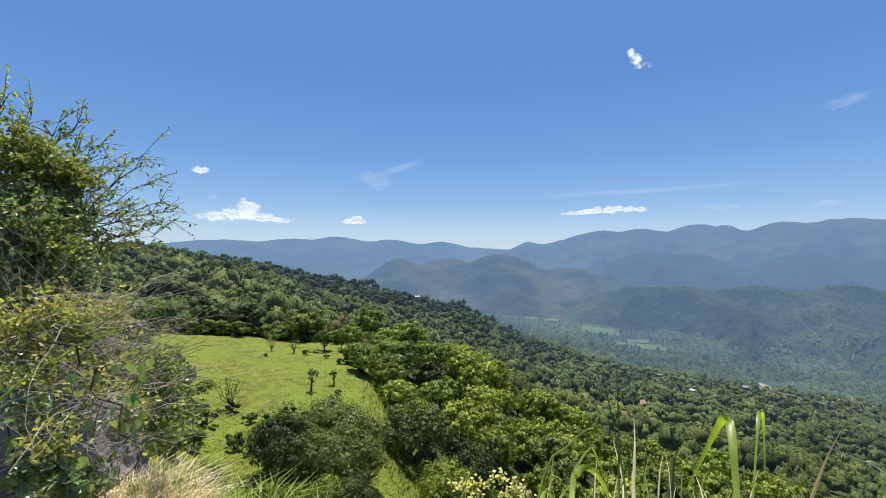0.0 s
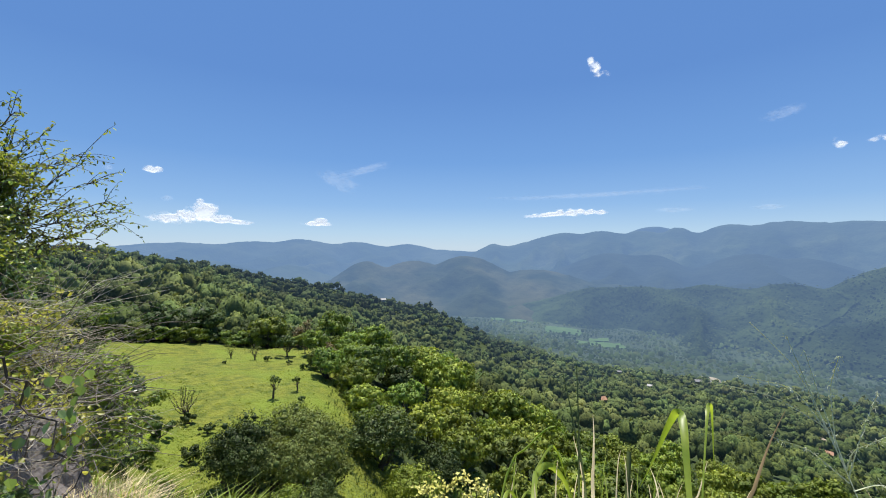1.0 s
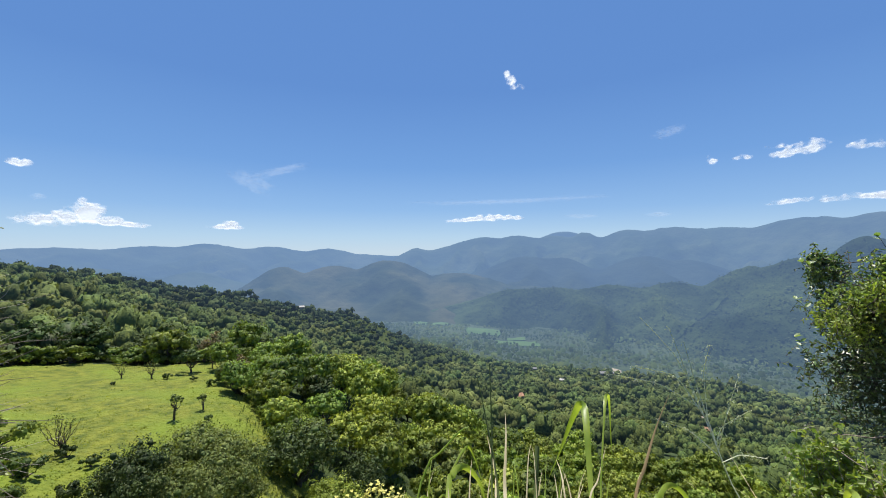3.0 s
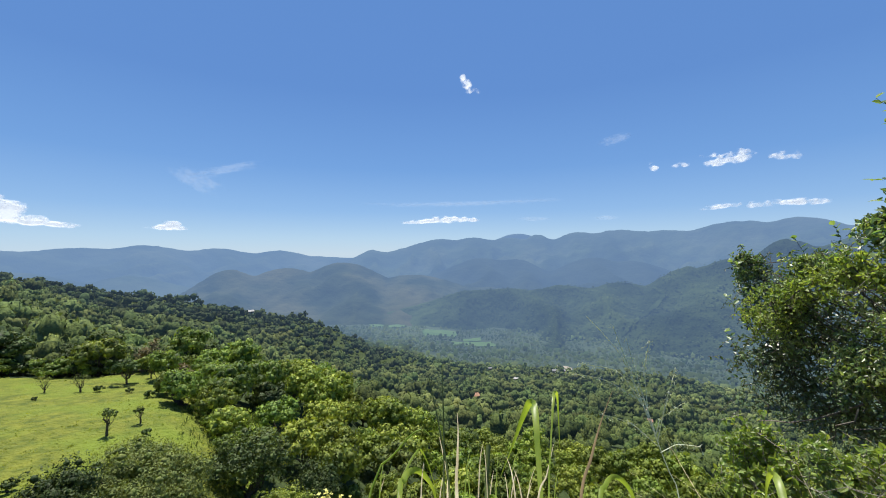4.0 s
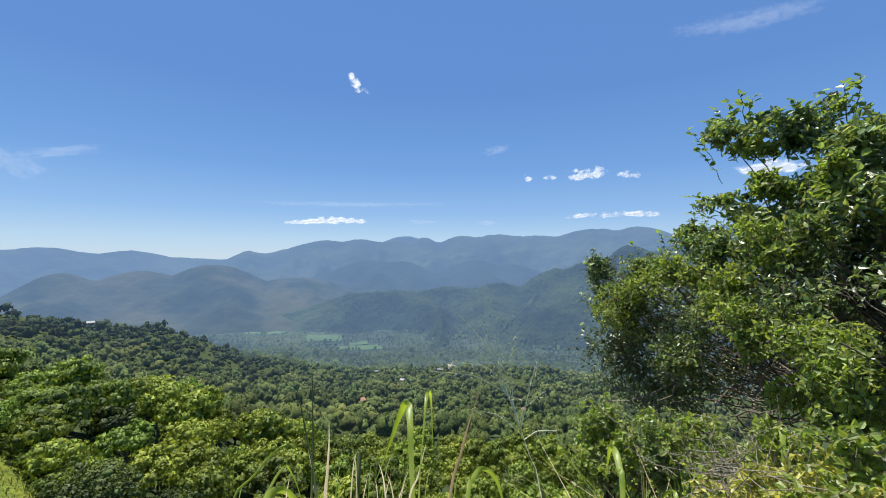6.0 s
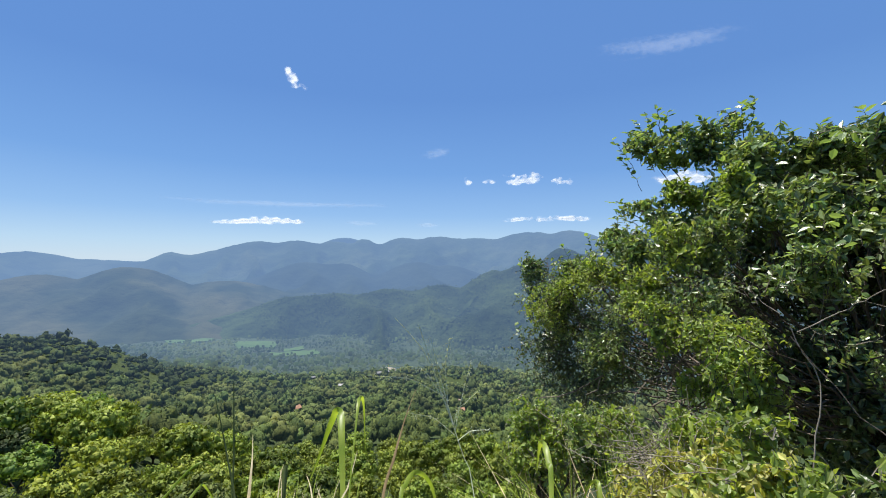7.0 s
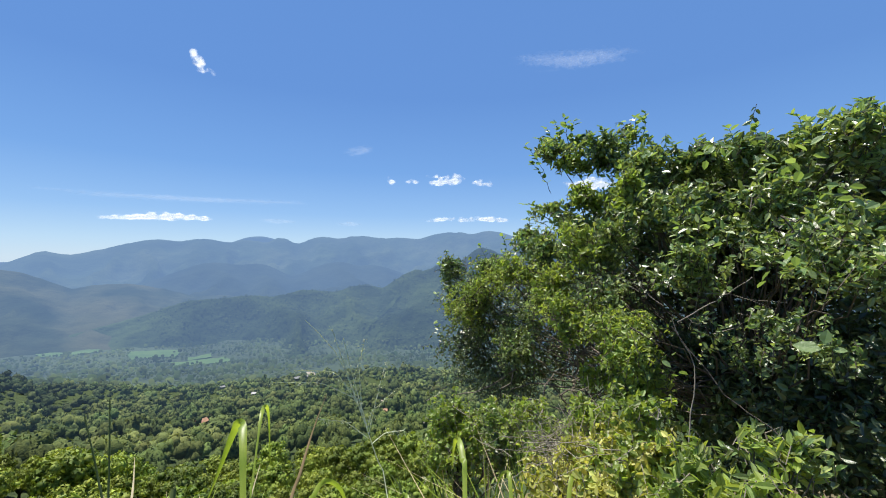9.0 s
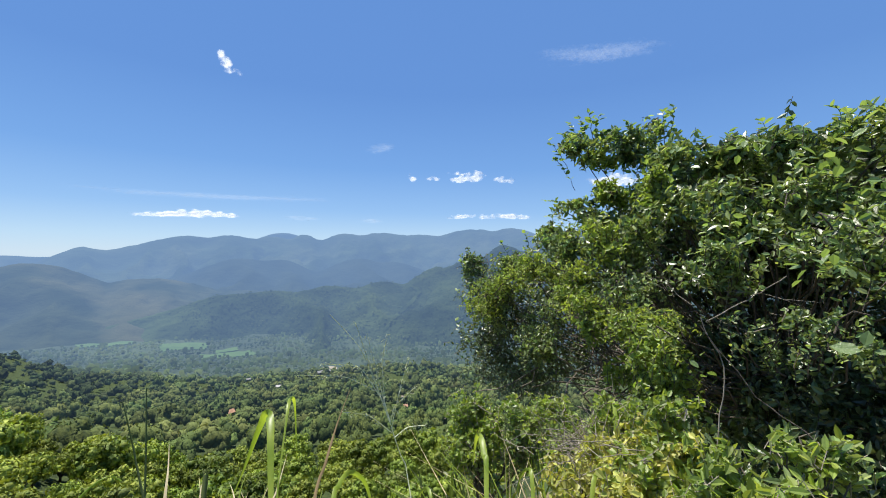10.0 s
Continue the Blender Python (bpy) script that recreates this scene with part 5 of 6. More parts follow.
for az, el, d, n, big in ((-70.5, 5.5, 1.5, 7, 1.1), (-68, 11.8, 1.4, 6, 1.1), (-54.5, -12.8, 1.7, 8, 1.1), (-52, 11, 1.7, 10, 1.1), (-60, 11.5, 1.6, 9, 1.1), (-58, 3, 1.6, 12, 1.1), (-64, -1, 1.4, 12, 1.1), (-66, 9, 1.35, 12, 1.1)):
    for _ in range(n):
        p = spot(az + lr.normal(0, 1.3), el + lr.normal(0, 1.0), d + lr.normal(0, 0.04))
        ob = part("leaf", big_leaf, M_LEAF, big_bush)
        ob.matrix_basis = pose(*[float(k) for k in p], lr.uniform(-50, 50), lr.uniform(-20, 50), lr.uniform(0, 360)) @ Matrix.Diagonal((big, big, big, 1))
# a tuft of pale rounded leaves placed for the eye: each points aside and up, with its face turned half to the eye, half
# to the sky
for az, el, aside, rise, big in ((-67.8, -8.9, 0.9, 0.1, 1.5), (-68.0, -8.4, -0.15, 1.0, 1.0), (-68.6, -8.8, -1.0, 0.05, 0.7)):
    at = spot(az, el, 1.2)
    out = unit(np.array([0, 0, EYE]) - at)
    x_way = Vector(unit(np.cross(out, (0, 0, 1.0)) * aside + np.array([0, 0, rise])))
    y_way = Vector(out + np.array([0, 0, 0.9])).cross(x_way).normalized()
    m = Matrix((x_way, y_way, x_way.cross(y_way))).transposed().to_4x4()
    m.translation = Vector(at)
    ob = part("leaf", round_leaf, M_LEAF, big_bush, "large pale rounded leaf")
    ob.matrix_basis = m @ Matrix.Diagonal((big, big, big, 1))


def twig_tangle(name, label, mat, area, n, length, thick, seed, centre_pull=0.3, drift=(0, 0, 0)):
    """Dead twigs: area is bearing, elevation, distance and half sizes."""
    r = np.random.default_rng(seed)
    az, el, d, hw, hh = area
    pile = Pile()
    for _ in range(n):
        q = r.normal(0, 0.5, 3)
        a = spot(az + q[0] * hw, el + q[1] * hh, d + q[2] * 0.3)
        w = unit(np.array([r.normal(), r.normal(), 0.6 * r.normal() + centre_pull]) + np.array(drift)) * length * r.uniform(0.4, 1.2)
        pile.add(*tube(bent(a, a + w, r.normal(0, 0.05, 3) * length, 6, 0.01, r), np.linspace(thick, thick * 0.35, 6), 4))
        if r.random() < 0.6:
            m = a + w * 0.55
            w2 = unit(unit(w) + r.normal(0, 0.5, 3)) * length * 0.4
            pile.add(*tube(bent(m, m + w2, (0, 0, 0), 4, 0.005, r), np.linspace(thick * 0.5, thick * 0.2, 4), 3))
    return tagged(new(name, pile.mesh(name, mat)), label, "twigs", kind="stuff")


twig_tangle("dead_twigs", "tangle of dead brown twigs under the bush", M_TWIG, (-44.5, -23.5, 1.9, 5, 3.0), 170, 0.22, 0.0018, 81)
twig_tangle("dead_twigs", "bare grey twigs among the dark leaves", M_TWIG, (-58, -6, 1.85, 9, 8), 10, 0.24, 0.0012, 82)
twig_tangle("dead_twigs", "bare dark branches inside the bush", M_DEAD, (-45, -16, 2.6, 7, 3), 50, 0.45, 0.005, 83)


def stick(name, label, mat, points, d, r0, r1, wild=0.01):
    """A bare branch through places of (bearing, elevation)."""
    P = np.stack([spot(a, e, d) for a, e in points])
    t = np.linspace(0, len(P) - 1, 14)
    Q = np.stack([np.interp(t, np.arange(len(P)), P[:, k]) for k in range(3)], -1)
    Q[1:-1] += np.random.default_rng(int(abs(points[0][0]) * 10)).normal(0, wild, (12, 3)) * 0.5
    pile = Pile()
    pile.add(*tube(Q, np.linspace(r0, r1, 14), 6))
    return tagged(new(name, pile.mesh(name, mat, True)), label, "branch", "bare branches")


stick("bare_branch", "pale leaning bare branch in the bush", M_TWIG, ((-56.5, -26), (-56.5, -19.8), (-57.4, -12.4), (-55, -7)), 1.5, 0.0024, 0.0012, 0.006)
stick("bare_branch", "grey bare branch crossing the dark bush", M_BARK, ((-55, -8), (-60.4, -15.0), (-63.3, -16.7), (-67, -19), (-70, -22)), 1.5, 0.0014, 0.0022, 0.006)
stick("bare_branch", "thin pale twig in front of the leaves", M_TWIG, ((-55.5, -7.5), (-59, -5), (-62.5, -2.2)), 1.6, 0.0018, 0.001, 0.004)
stick("bare_branch", "thin pale straight twig among lime leaves", M_TWIG, ((-41.5, -6.4), (-44.5, -6.0), (-47.3, -6.4)), 2.1, 0.003, 0.002)


# ---- grass on the edge of the ledge ----
grass_clump = thing("grass_clump", (0, 0, 0), "clump of tall green and dry grass on the ledge", "grass")

def ribbon(points, d, width, mat, name, label, taper=0.15, fold=0.35):
    """A folded blade from the ground along places of (bearing, elevation) at a distance, pointed at its end."""
    P = np.stack([foot(points[0][0], 0.72 * d)] + [spot(a, e, d + 0.03 * k) for k, (a, e) in enumerate(points)])
    t = np.linspace(0, len(P) - 1, 40)
    i = np.clip(t.astype(int), 0, len(P) - 2)
    u = (t - i)[:, None]
    p0, p1, p2, p3 = P[np.maximum(i - 1, 0)], P[i], P[i + 1], P[np.minimum(i + 2, len(P) - 1)]
    Q = 0.5 * (2 * p1 + (p2 - p0) * u + (2 * p0 - 5 * p1 + 4 * p2 - p3) * u ** 2 + (3 * p1 - p0 - 3 * p2 + p3) * u ** 3)
    T = unit(np.gradient(Q, axis=0))
    view = unit(Q - np.array([0, 0, EYE]))
    S = unit(np.cross(T, view) + 0.25 * np.array([0.3, 0.2, 0.1]))
    N = np.cross(S, T)
    along = np.linspace(0, 1, 40)
    if isinstance(width, tuple):
        w = 0.5 * np.interp(along, np.linspace(0, 1, len(width)), width)[:, None]
    else:
        w = width * 0.28 * np.minimum(1, (1 - along) * 2.4 + taper * 0.1)[:, None] * (0.75 + 0.35 * along)[:, None]
    V = np.stack([Q - S * w + N * w * fold, Q, Q + S * w + N * w * fold], 1).reshape(-1, 3)
    F = np.array([[3 * k + c, 3 * k + c + 1, 3 * k + c + 4, 3 * k + c + 3] for k in range(39) for c in range(2)])
    return part(name, np_mesh(name, V, F, mat, True), mat, grass_clump, label)


ribbon(((-4.4, -46), (-3.6, -31), (-3.3, -26), (-3.1, -22.5), (-2.95, -20.6), (-2.7, -19.55), (-2.25, -19.5), (-1.85, -20.2), (-1.2, -21.6), (-0.5, -23.3), (0.5, -25.6), (1.7, -28.0)), 1.30,
       (0.0079, 0.0092, 0.0125, 0.0152, 0.0185, 0.0218, 0.0238, 0.0244, 0.0198, 0.0158, 0.0112, 0.0046, 0.0020), M_BLADE, "grass_blade", "broad green grass blade folded over at its top")
ribbon(((-4.4, -46), (-4.5, -30.1), (-4.8, -25), (-5.1, -21.3), (-5.3, -18.9), (-5.5, -18.1), (-5.75, -18.1), (-5.9, -18.9), (-6.0, -20.8), (-6.15, -24.5)), 1.15,
       (0.0040, 0.0040, 0.0040, 0.0040, 0.0046, 0.0086, 0.0112, 0.0106, 0.0059, 0.0040, 0.0013), M_BLADE, "grass_blade", "narrow green grass blade with a drooping tip")
ribbon(((-10.0, -46), (-11.0, -30), (-11.7, -27.8), (-12.5, -26.75), (-13.5, -26.7), (-14.5, -27.4), (-15.2, -28.6), (-15.9, -31), (-16.3, -34)), 1.25, (0.0062, 0.0087, 0.0112, 0.0124, 0.0130, 0.0130, 0.0112, 0.0087, 0.0050, 0.0019), M_BLADE, "grass_blade", "arched green grass blade")
ribbon(((-31.0, -45), (-30.4, -27), (-30.1, -25.0), (-29.7, -23.5), (-29.3, -22.9), (-28.95, -23.1), (-28.7, -24.2), (-28.5, -26)), 1.6, (0.0074, 0.0112, 0.0161, 0.0211, 0.0223, 0.0211, 0.0161, 0.0074, 0.0019), M_BLADE, "grass_blade", "broad green grass blade bent over by the bush")
ribbon(((17.0, -46), (15.9, -30.2), (15.2, -28.4), (14.4, -27.6), (13.3, -27.5), (12.2, -28.2), (11.2, -29.4), (10.4, -31.5)), 1.2, (0.0074, 0.0099, 0.0136, 0.0167, 0.0180, 0.0174, 0.0149, 0.0087, 0.0025), M_BLADE, "grass_blade", "broad pale green arched grass blade")
ribbon(((17.6, -46), (16.0, -30.5), (14.6, -27.0), (13.2, -25.3), (12.6, -25.4), (11.6, -27.2), (10.6, -30)), 1.3, (0.0037, 0.0050, 0.0056, 0.0068, 0.0068, 0.0050, 0.0031, 0.0012), M_BLADE, "grass_blade", "thin green grass blade with a sharp bend")
ribbon(((-45.9, -45), (-46.2, -24), (-46.1, -19.5), (-45.85, -17.6), (-45.5, -17.9), (-45.3, -19.4), (-45.1, -22)), 1.7, (0.0062, 0.0087, 0.0124, 0.0149, 0.0124, 0.0099, 0.0062, 0.0019), M_BLADE, "grass_blade", "upright green grass blade with a folded tip")
ribbon(((6.9, -46), (7.9, -30.5), (7.75, -26.4), (7.6, -23.5), (7.65, -21.0)), 1.3, (0.0050, 0.0081, 0.0099, 0.0074, 0.0037, 0.0006), M_STRAW, "dry_blade", "pale dry upright grass blade")
ribbon(((9.4, -46), (9.2, -31), (9.1, -28.5), (9.6, -26.2), (10.2, -23.8)), 1.3, (0.0037, 0.0056, 0.0056, 0.0050, 0.0037, 0.0012), M_STRAW, "dry_blade", "pale dry grass blade")
ribbon(((-7.2, -46), (-8.6, -30), (-10.0, -25.2), (-11.3, -21.0), (-12.8, -17.1)), 1.25, (0.0031, 0.0050, 0.0074, 0.0074, 0.0037, 0.0006), M_RUST, "dry_blade", "leaning rusty brown grass blade")
ribbon(((-2.0, -46), (-3.0, -31), (-4.3, -27.5), (-5.3, -24.0)), 1.2, (0.0025, 0.0043, 0.0050, 0.0037, 0.0006), M_STRAW, "dry_blade", "pale dry grass blade crossing the green ones")


br = np.random.default_rng(92)
for k in range(40):
    a0 = br.normal(4, 10)
    way = br.choice((-1, 1))
    dry = br.random() < 0.6
    if dry or k % 5:
        top, over = br.uniform(-31, -24) - 0.1 * abs(a0 - 4), br.uniform(0.6, 3.5) * way
        pts = ((a0, -46), (a0 + 0.35 * over, -36), (a0 + 0.7 * over, top - 2.5), (a0 + over, top))
        wide = br.uniform(0.005, 0.011)
    else:
        top, over = br.uniform(-31.5, -26.5) - 0.12 * abs(a0 - 4), br.uniform(1.5, 4.5) * way
        pts = ((a0, -46), (a0 + 0.15 * over, -33), (a0 + 0.35 * over, top - 1.2), (a0 + 0.65 * over, top), (a0 + over, top - br.uniform(0.2, 1.6)), (a0 + over * 1.35, top - br.uniform(1.5, 5)))
        wide = br.uniform(0.008, 0.016)
    ribbon(pts, br.uniform(1.12, 1.45), wide, M_STRAW if dry else M_BLADE, "dry_blade" if dry else "grass_blade", "pale dry bent grass blade" if dry else "")


for a0, top, over, wide in ((-8.5, -30.4, -3, 0.022), (1.5, -30.2, 2.6, 0.02), (21.0, -30.6, -2.8, 0.02), (-24.0, -28.6, 2.5, 0.022), (-37.0, -26.0, 2.2, 0.024), (-43.0, -25.5, -2.4, 0.026)):
    ribbon(((a0, -46), (a0 + 0.1 * over, -34), (a0 + 0.3 * over, top - 1.0), (a0 + 0.6 * over, top), (a0 + over, top - 0.9), (a0 + over * 1.3, top - 3.2)), 1.15 if a0 > -20 else 1.5, wide, M_BLADE, "grass_blade", "broad green arched grass blade")
for k in range(16):
    a0, e0 = br.normal(4, 8), br.uniform(-33, -29.5)
    ribbon(((a0, -44), (a0 + br.normal(0, 0.5), -36), (a0 + br.normal(0, 1.2), e0)), br.uniform(1.1, 1.3), br.uniform(0.012, 0.024), M_STRAW, "dry_blade", "short broken dry grass leaf")


def stalk(points, d, r0, r1, mat, label, name="grass_stalk"):
    P = np.stack([foot(points[0][0], 0.72 * d)] + [spot(a, e, d) for a, e in points])
    t = np.linspace(0, len(P) - 1, 16)
    i = np.clip(t.astype(int), 0, len(P) - 2)
    u = (t - i)[:, None]
    p0, p1, p2, p3 = P[np.maximum(i - 1, 0)], P[i], P[i + 1], P[np.minimum(i + 2, len(P) - 1)]
    Q = 0.5 * (2 * p1 + (p2 - p0) * u + (2 * p0 - 5 * p1 + 4 * p2 - p3) * u ** 2 + (3 * p1 - p0 - 3 * p2 + p3) * u ** 3)
    pile = Pile()
    pile.add(*tube(Q, np.linspace(r0, r1, 16), 5))
    return part(name, pile.mesh(name, mat, True), mat, grass_clump, label)


M_PLUME = surface("pale_seed_head", (0.56, 0.6, 0.46), (0.72, 0.75, 0.6), 12, 0.7, through_light=0.3)
stalk(((24, -46), (19.6, -29.0), (16.4, -25.5), (14.2, -23.5), (12.6, -22.9), (11.6, -23.6)), 1.3, 0.004, 0.002, M_BLADE, "thin hooked green grass stalk")
stalk(((8.4, -46), (8.9, -30.1), (10.3, -22.5), (11.7, -16.2)), 1.3, 0.005, 0.0012, M_STALK, "tall thin grass stalk")
stalk(((9.8, -46), (9.7, -30.0), (9.6, -23.2), (9.8, -15.0)), 1.35, 0.005, 0.0015, M_STALK, "tall upright grass stalk")
stalk(((4.2, -46), (3.8, -30.2), (3.7, -27.8), (3.5, -24.7)), 1.25, 0.007, 0.006, M_STALK, "short cut green grass stalk")
stalk(((-24, -46), (-20.5, -28.4), (-18.9, -24.5), (-17.5, -21.0), (-15.8, -17.2), (-13.7, -12.5), (-9.7, -8.1)), 1.5, 0.002, 0.0008, M_PLUME, "fine leaning stalk of a feathery grass head")
plume = thing("grass_plume", (0, 0, 0), "feathery open seed head of tall grass", "grass")
pr = np.random.default_rng(91)
for pts in (((-17.5, -21.0), (-15.4, -15.9), (-13.0, -9.3)), ((-17.7, -21.3), (-16.1, -16.5), (-14.5, -10.7)), ((-16.1, -17.9), (-11.8, -15.8), (-6.0, -15.4)), ((-16.8, -19.1), (-13.7, -14.6), (-8.8, -14.2)),
            ((-17.9, -22.2), (-18.9, -17.6), (-20.0, -13.8)), ((-17.7, -21.6), (-18.2, -19.6), (-20.9, -17.4)), ((-18.0, -22.6), (-15.0, -20.5), (-11.5, -20.0)), ((-18.3, -23.2), (-20, -22), (-22.5, -21.8)), ((-17, -20), (-16.5, -14), (-17.2, -10.8))):
    P = np.stack([spot(a, e, 1.5) for a, e in pts])
    line = np.stack([np.interp(np.linspace(0, 2, 12), np.arange(3), P[:, k]) for k in range(3)], -1)
    line[1:-1] = 0.25 * line[:-2] + 0.5 * line[1:-1] + 0.25 * line[2:]
    pile = Pile()
    pile.add(*tube(line, np.linspace(0.0017, 0.001, 12), 3))
    for k in range(40):
        b = line[pr.integers(3, 12)] + pr.normal(0, 0.002, 3)
        e = b + pr.normal(0, 0.006, 3) + np.array([0, 0, -0.004])
        pile.add(*tube(np.stack([b, (b + e) / 2, e]), (0.0004, 0.0004, 0.0007), 3))
    part("spikelet", pile.mesh("spikelet", M_PLUME), M_PLUME, plume)

er = np.random.default_rng(95)


def clump_at(az0, az1, r0, r1, n):
    a, d = er.uniform(az0, az1, n), er.uniform(r0, r1, n)
    x, y = polar(a, d)
    return np.stack([x, y, ground_z(a, d) - 0.03], -1)


grass_tufts("ledge_grass", "mixed green grass along the edge of the ledge", M_BLADE, clump_at(-20, 22, 1.15, 1.75, 46), 0.85, 5, er, 0.08, 0.006, 0.45)
grass_tufts("ledge_grass", "dry straw-coloured grass along the ledge", M_STRAW, clump_at(-18, 18, 1.15, 1.7, 26), 0.8, 4, er, 0.08, 0.004, 0.45)
grass_tufts("ledge_grass", "tall green grass in front of the bush", M_BLADE, clump_at(-58, -24, 1.35, 2.1, 60), 0.95, 5, er, 0.08, 0.006, 0.4)
grass_tufts("ledge_grass", "dry grass stems in front of the bush", M_STRAW, clump_at(-56, -24, 1.35, 2.1, 46), 0.95, 4, er, 0.08, 0.003, 0.5)
grass_tufts("dry_grass", "thick tuft of bleached dry grass on the ledge", M_STRAW, clump_at(63, 76, 2.35, 3.2, 260), 0.26, 15, er, 0.14, 0.003, 1.0)
grass_tufts("ledge_grass", "green weeds among dry grass on the ledge", M_BLADE, clump_at(48, 68, 2.5, 4.6, 170), 0.32, 8, er, 0.12, 0.005, 0.8)

# yellow flower heads at the edge
for az, el in ((31.8, -30.6), (30.3, -30.2), (28.3, -30.4), (26.6, -29.6), (25.4, -29.3), (24.0, -30.2), (29.2, -31.4), (25.0, -31.2), (22.3, -31.0)):
    flower = thing("flower", (0, 0, 0), "small yellow flower cluster on a thin stem", "flower", "yellow flowers")
    top = spot(az, el, 1.25)
    pile = Pile()
    pile.add(*tube(bent(foot(az, 1.1), top, (0.02, 0, 0), 7, 0.004, er), np.linspace(0.003, 0.0015, 7), 5))
    part("stem", pile.mesh("stem", M_STALK), M_STALK, flower)
    petals = Pile()
    for _ in range(26):
        c = top + er.normal(0, 1, 3) * np.array([0.013, 0.013, 0.006])
        n = unit(np.array([er.normal() * 0.5, er.normal() * 0.5, 1.0]))
        v, f = tufts(c[None].repeat(3, 0), np.stack([n, unit(n + 0.4 * er.normal(size=3)), unit(n + 0.4 * er.normal(size=3))]), 0.0042, er)
        petals.add(v, f)
    part("petals", petals.mesh("petals", M_PETAL), M_PETAL, flower)

# ---- the hedge, rock and thicket beside the path ----
left_tree = leafy_plant("small_tree", "leaning small tree with sparse leafy branches against the sky", "tree", foot(92, 3.4), spot(86, -8, 3.3), (
    # rear mass in the leaf colour darkened for shade
    (M_LEAF_SHADE, ((78, -2, 3.4, 4.5, 5, 120, 0.028), (77, 4, 3.3, 4, 4, 110, 0.028), (74, 1, 3.3, 2.6, 4.5, 60, 0.027), (74.5, 6, 3.3, 2.6, 3, 36, 0.027), (81, 2, 3.3, 3, 8, 160, 0.03))),
    (M_LEAF, ((75.5, -1.5, 2.9, 4, 3.5, 260, 0.025), (77, 3, 2.9, 3.5, 4, 210, 0.025), (76.5, 1, 2.75, 4, 5, 110, 0.024), (75, 2.5, 3.05, 2.2, 3.5, 90, 0.026), (78.5, 8, 3.1, 3, 3, 90, 0.026), (74.5, -4, 2.9, 3.6, 1.8, 90, 0.028))),
    (M_LEAF_OLIVE, ((76, 8.0, 3.0, 3.5, 2.4, 130, 0.025), (73.2, 7.0, 3.0, 2.5, 2.0, 80, 0.024), (77.5, 10.2, 3.1, 3, 1.6, 50, 0.025), (73.6, 3.0, 3.0, 1.6, 3, 50, 0.024), (75.5, 0, 2.75, 3.5, 4, 80, 0.022))),
), 76, 0.04, twig=0.2)
sr = np.random.default_rng(77)
spray_leaves = Pile()
root = spot(80, -2, 3.2)
for az, el in ((66.0, 13.5), (71.4, 15.3), (67.5, 12.0), (69.0, 10.8), (64.2, 5.0), (65.0, 7.2), (65.8, 3.0), (66.5, 9.0), (68.0, 6.5), (69.5, 4.5), (67.0, 1.8), (70.5, 8.5), (72.0, 12.5), (73.5, 14.8), (75.5, 15.0), (68.8, 2.2), (71.8, 5.5), (77.5, 15.6), (64.8, 6.0), (66.8, 4.2), (70.2, 13.2)):
    e = spot(az + 0.8, el - 1.8 - 0.06 * el, 3.2 + sr.normal(0, 0.12))
    line = bent(root + sr.normal(0, 0.08, 3), e, (0, 0, sr.uniform(-0.02, 0.12)), 12, 0.012, sr)
    sprays = Pile()
    sprays.add(*tube(line, np.linspace(0.007, 0.0013, 12), 4))
    for k in range(22):
        b = line[sr.integers(4, 12)]
        tip = b + unit(e - root + 0.6 * sr.normal(size=3)) * sr.uniform(0.06, 0.2)
        sprays.add(*tube(bent(b, tip, (0, 0, 0.01), 4, 0.004, sr), np.linspace(0.0022, 0.001, 4), 3))
        n = 6
        t = np.linspace(0.3, 1, n)[:, None]
        at = b + (tip - b) * t
        dirs = unit(tip - b) * 0.6 + sr.normal(0, 0.7, (n, 3))
        ln = sr.uniform(0.016, 0.03, n)
        spray_leaves.add(*leaves(at, dirs, np.array([0, 0, 1.0]) + 0.6 * sr.normal(size=(n, 3)), ln, ln * 0.5))
    part("branch", sprays.mesh("branch", M_BARK, True), M_BARK, left_tree)
tagged(part("foliage", spray_leaves.mesh("foliage", M_LEAF_OLIVE), M_LEAF_OLIVE, left_tree), kind="stuff")
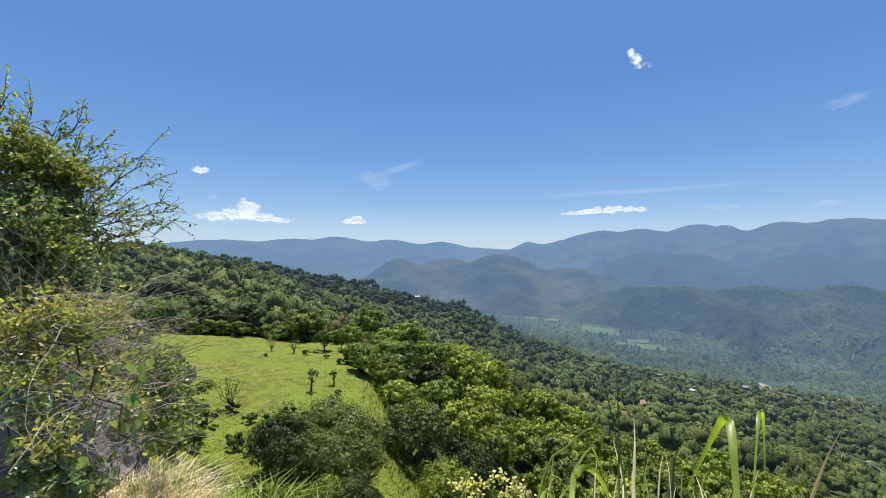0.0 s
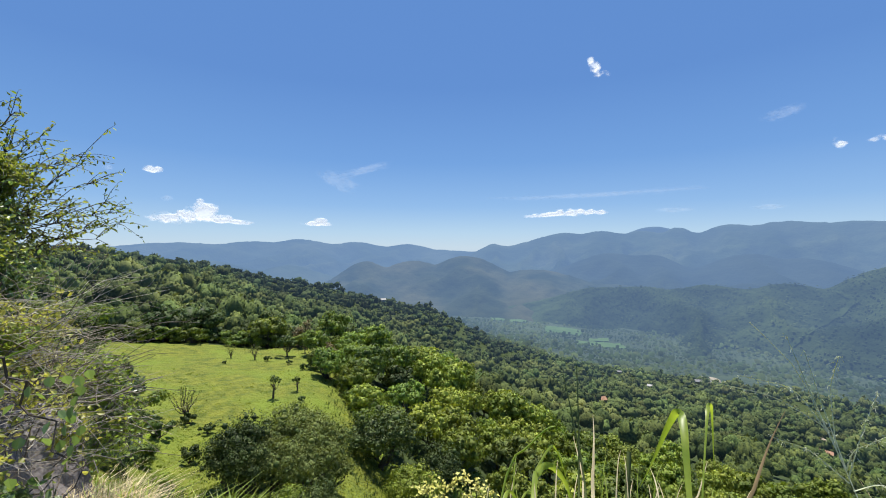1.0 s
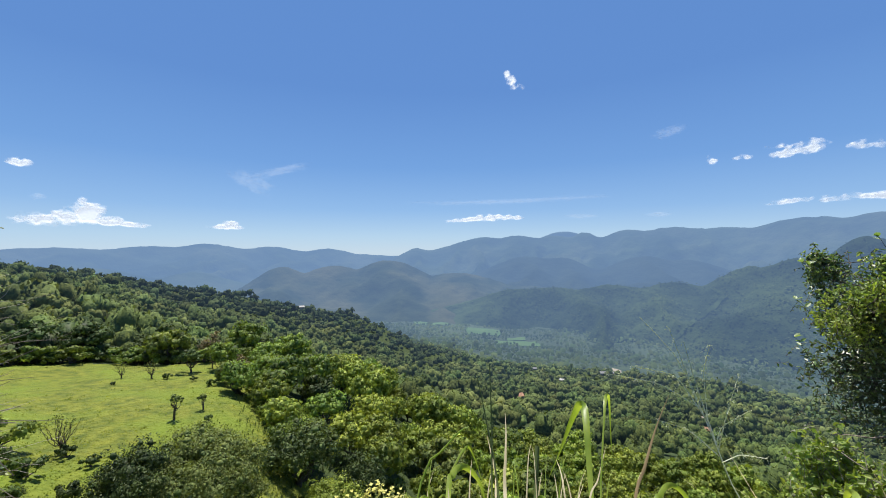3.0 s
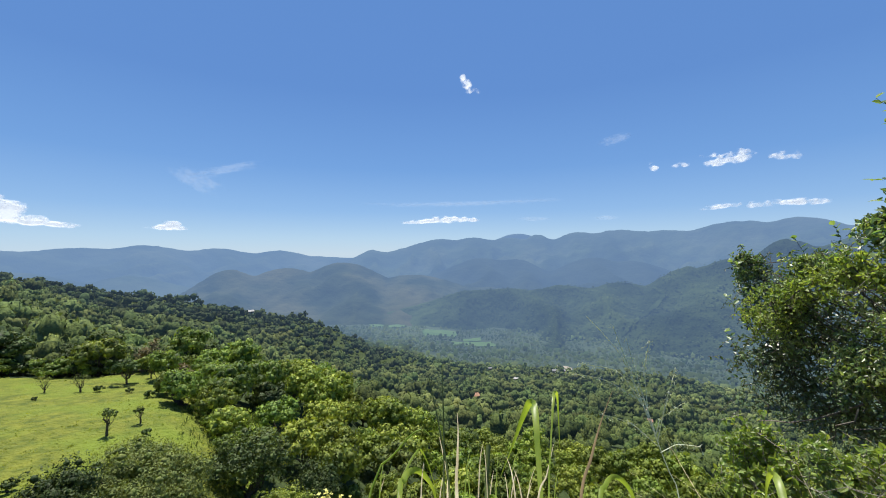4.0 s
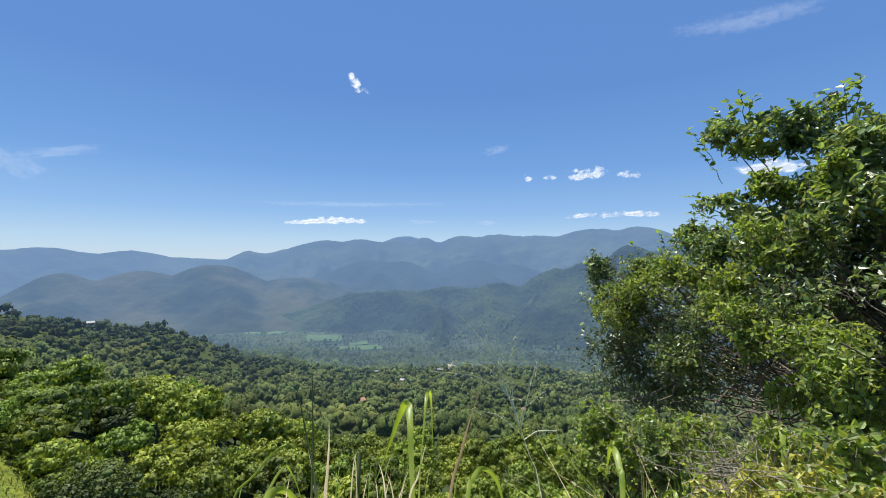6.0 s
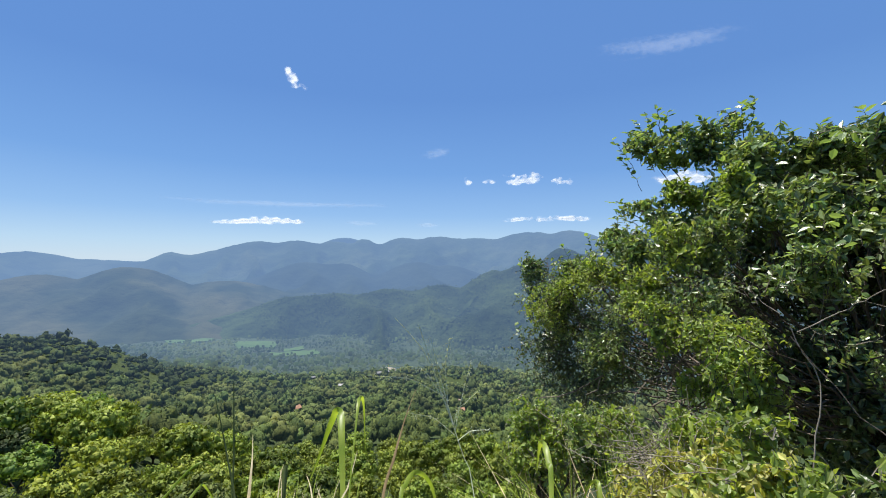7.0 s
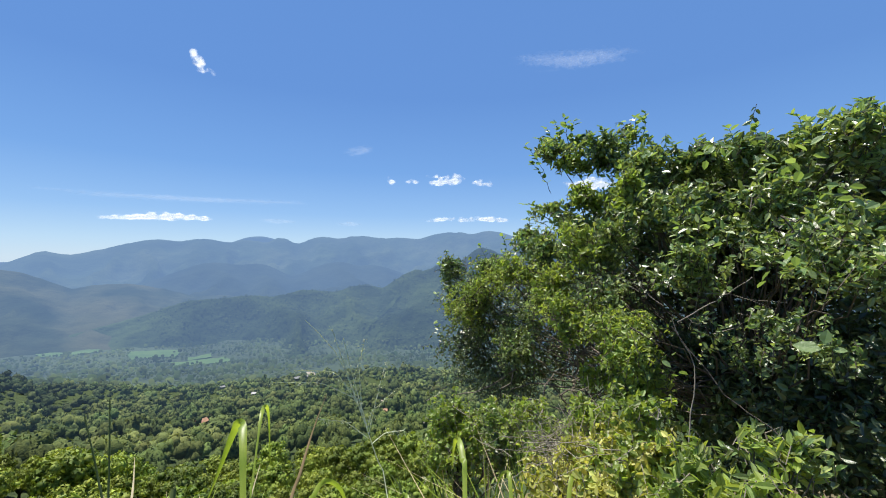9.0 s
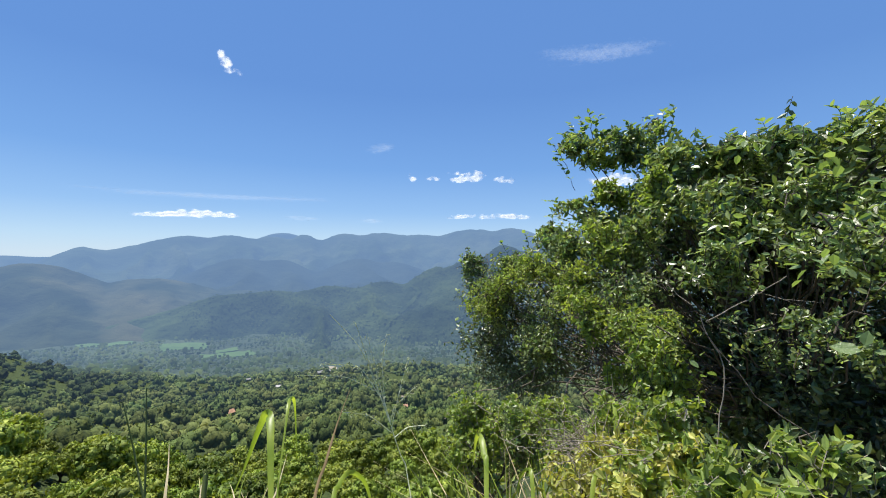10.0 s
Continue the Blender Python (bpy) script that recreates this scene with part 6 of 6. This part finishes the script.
thicket = leafy_plant("thicket", "tangled olive thicket with bare grey twigs", "shrub", foot(80, 2.2), spot(78, -26, 2.1), (
    (M_LEAF_STRAW, ((79, -9, 2.2, 3, 4, 60, 0.022), (76, -7, 2.1, 4, 3.0, 70, 0.021), (72.5, -8, 2.2, 4, 3, 80, 0.021), (76, -12, 2.0, 4, 3.0, 36, 0.02), (71.5, -9, 2.4, 2.2, 3, 70, 0.021), (72, -14, 1.9, 4, 2.5, 22, 0.02), (69.5, -18, 2.0, 3, 3, 20, 0.02), (75.5, -19, 1.8, 3.5, 3, 22, 0.02))),
    (M_LEAF_LIME_LIT, ((74, -9, 2.1, 4, 2.5, 40, 0.021), (67, -13.5, 2.5, 2.6, 3, 110, 0.023), (65.5, -17.0, 2.6, 2.4, 3, 120, 0.023), (66.5, -20, 2.5, 2.5, 2, 50, 0.022))),
    (M_LEAF, ((77, -20.5, 1.9, 3, 2.4, 30, 0.03), (74.5, -23, 1.8, 4, 2.2, 36, 0.03), (77.5, -16, 1.9, 2.4, 3, 16, 0.026))),
    # leaves further back, darkened in colour as the thicket's shadowed gaps
    (M_LEAF_SHADE, ((76, -8, 2.6, 4, 3.5, 90, 0.026), (72, -8.5, 2.9, 2.2, 3, 60, 0.026), (63.8, -15.5, 3.4, 1.5, 2.5, 60, 0.026), (64.8, -19.5, 3.1, 2.6, 2.5, 50, 0.026))),
), 78, 0.008, M_DEAD, per_twig=9, twig=0.16, limb=0.004)
twig_tangle("dead_twigs", "bare grey twigs sticking out of the thicket", M_PALE, (74.0, -9.5, 2.1, 4.5, 5.5), 150, 0.38, 0.0011, 84, 0.0, (0.3, 0.9, 0.35))
twig_tangle("dead_twigs", "thin pale twigs hanging before the rock", M_PALE, (74.5, -17, 2.0, 4.5, 4.5), 90, 0.34, 0.0011, 86, 0.1, (0.2, 0.6, 0.2))
twig_tangle("dead_twigs", "dark bare branches crossing the rock", M_DEAD, (73, -14, 2.1, 5, 5), 60, 0.42, 0.0022, 85, 0.05, (0.3, 0.9, 0.3))
stick("bare_branch", "forked bare grey branch reaching out over the slope", M_TWIG, ((74, -15.5), (70, -15.0), (66, -15.4), (63.5, -14.6), (61.3, -14.2)), 2.2, 0.006, 0.0015)
stick("bare_branch", "thin bare branch reaching out over the slope", M_TWIG, ((71, -15), (67, -15.6), (64.5, -15.2), (61.6, -15.6)), 2.25, 0.005, 0.0012)
tagged(stick("tall_grass", "long pale green grass stem leaning out", M_BLADE, ((80, -14), (77, -11.5), (73, -9.4), (70.5, -8.7)), 1.6, 0.0035, 0.001, 0.004), "long pale green grass stem leaning out", "grass")
vine = thing("vine", (0, 0, 0), "hanging vine with heart-shaped green leaves", "vine")
vine_leaf = np_mesh("leaf", *leaves(np.zeros((1, 3)), np.array([[1.0, 0, 0]]), np.array([[0, 0, 1.0]]), 0.028, 0.025, 0.15, 0.2), M_LEAF)
pile = Pile()
pile.add(*tube(bent(spot(78, -8, 1.5), spot(69.8, -20.5, 1.45), (0, 0, 0.06), 12, 0.01, sr), np.linspace(0.004, 0.002, 12), 5))
part("stem", pile.mesh("stem", M_BARK), M_BARK, vine)
for az, el in ((71.5, -12.2), (70.5, -12.4), (69.4, -12.6), (73.0, -12.8), (69.0, -13.6), (70.0, -15.4), (69.5, -16.0), (70.4, -17.0), (69.2, -17.4), (70.8, -18.3), (69.9, -19.0), (72.0, -17.8), (73.6, -17.2), (74.5, -20.4), (69.6, -14.5), (71.0, -14.0), (75.2, -12.5), (70.3, -16.2), (69.7, -18.2), (70.9, -15.6), (71.6, -16.4), (72.6, -13.6), (68.6, -12.2), (74.0, -14.2), (70.1, -20.0)):
    ob = part("leaf", vine_leaf, M_LEAF, vine)
    p = spot(az, el, 1.45 + sr.normal(0, 0.03))
    ob.matrix_basis = pose(*[float(k) for k in p], sr.uniform(-40, 40), sr.uniform(30, 90), sr.uniform(0, 360))

# grey rock slab behind the thicket
bm = bmesh.new()
bmesh.ops.create_icosphere(bm, subdivisions=4, radius=1.0)
for v in bm.verts:
    q = v.co * 1.7
    n = noise.fractal(q, 0.9, 2.1, 5) * 0.22 + abs(noise.noise(v.co * 1.1)) * 0.25
    v.co = Vector((v.co.x * 1.15, v.co.y * 0.8, v.co.z * 0.62)) * (1 + n)
rock_me = bpy.data.meshes.new("rock")
bm.to_mesh(rock_me)
bm.free()
rock_me.materials.append(M_ROCK)
rock = tagged(new("rock", rock_me), "weathered grey rock slab beside the path", "rock")
c = foot(75.5, 3.3) + np.array([0, 0, 0.35])
rock.matrix_basis = pose(*[float(k) for k in c], 12, -18, 60) @ Matrix.Diagonal((0.44, 0.4, 1.05, 1))
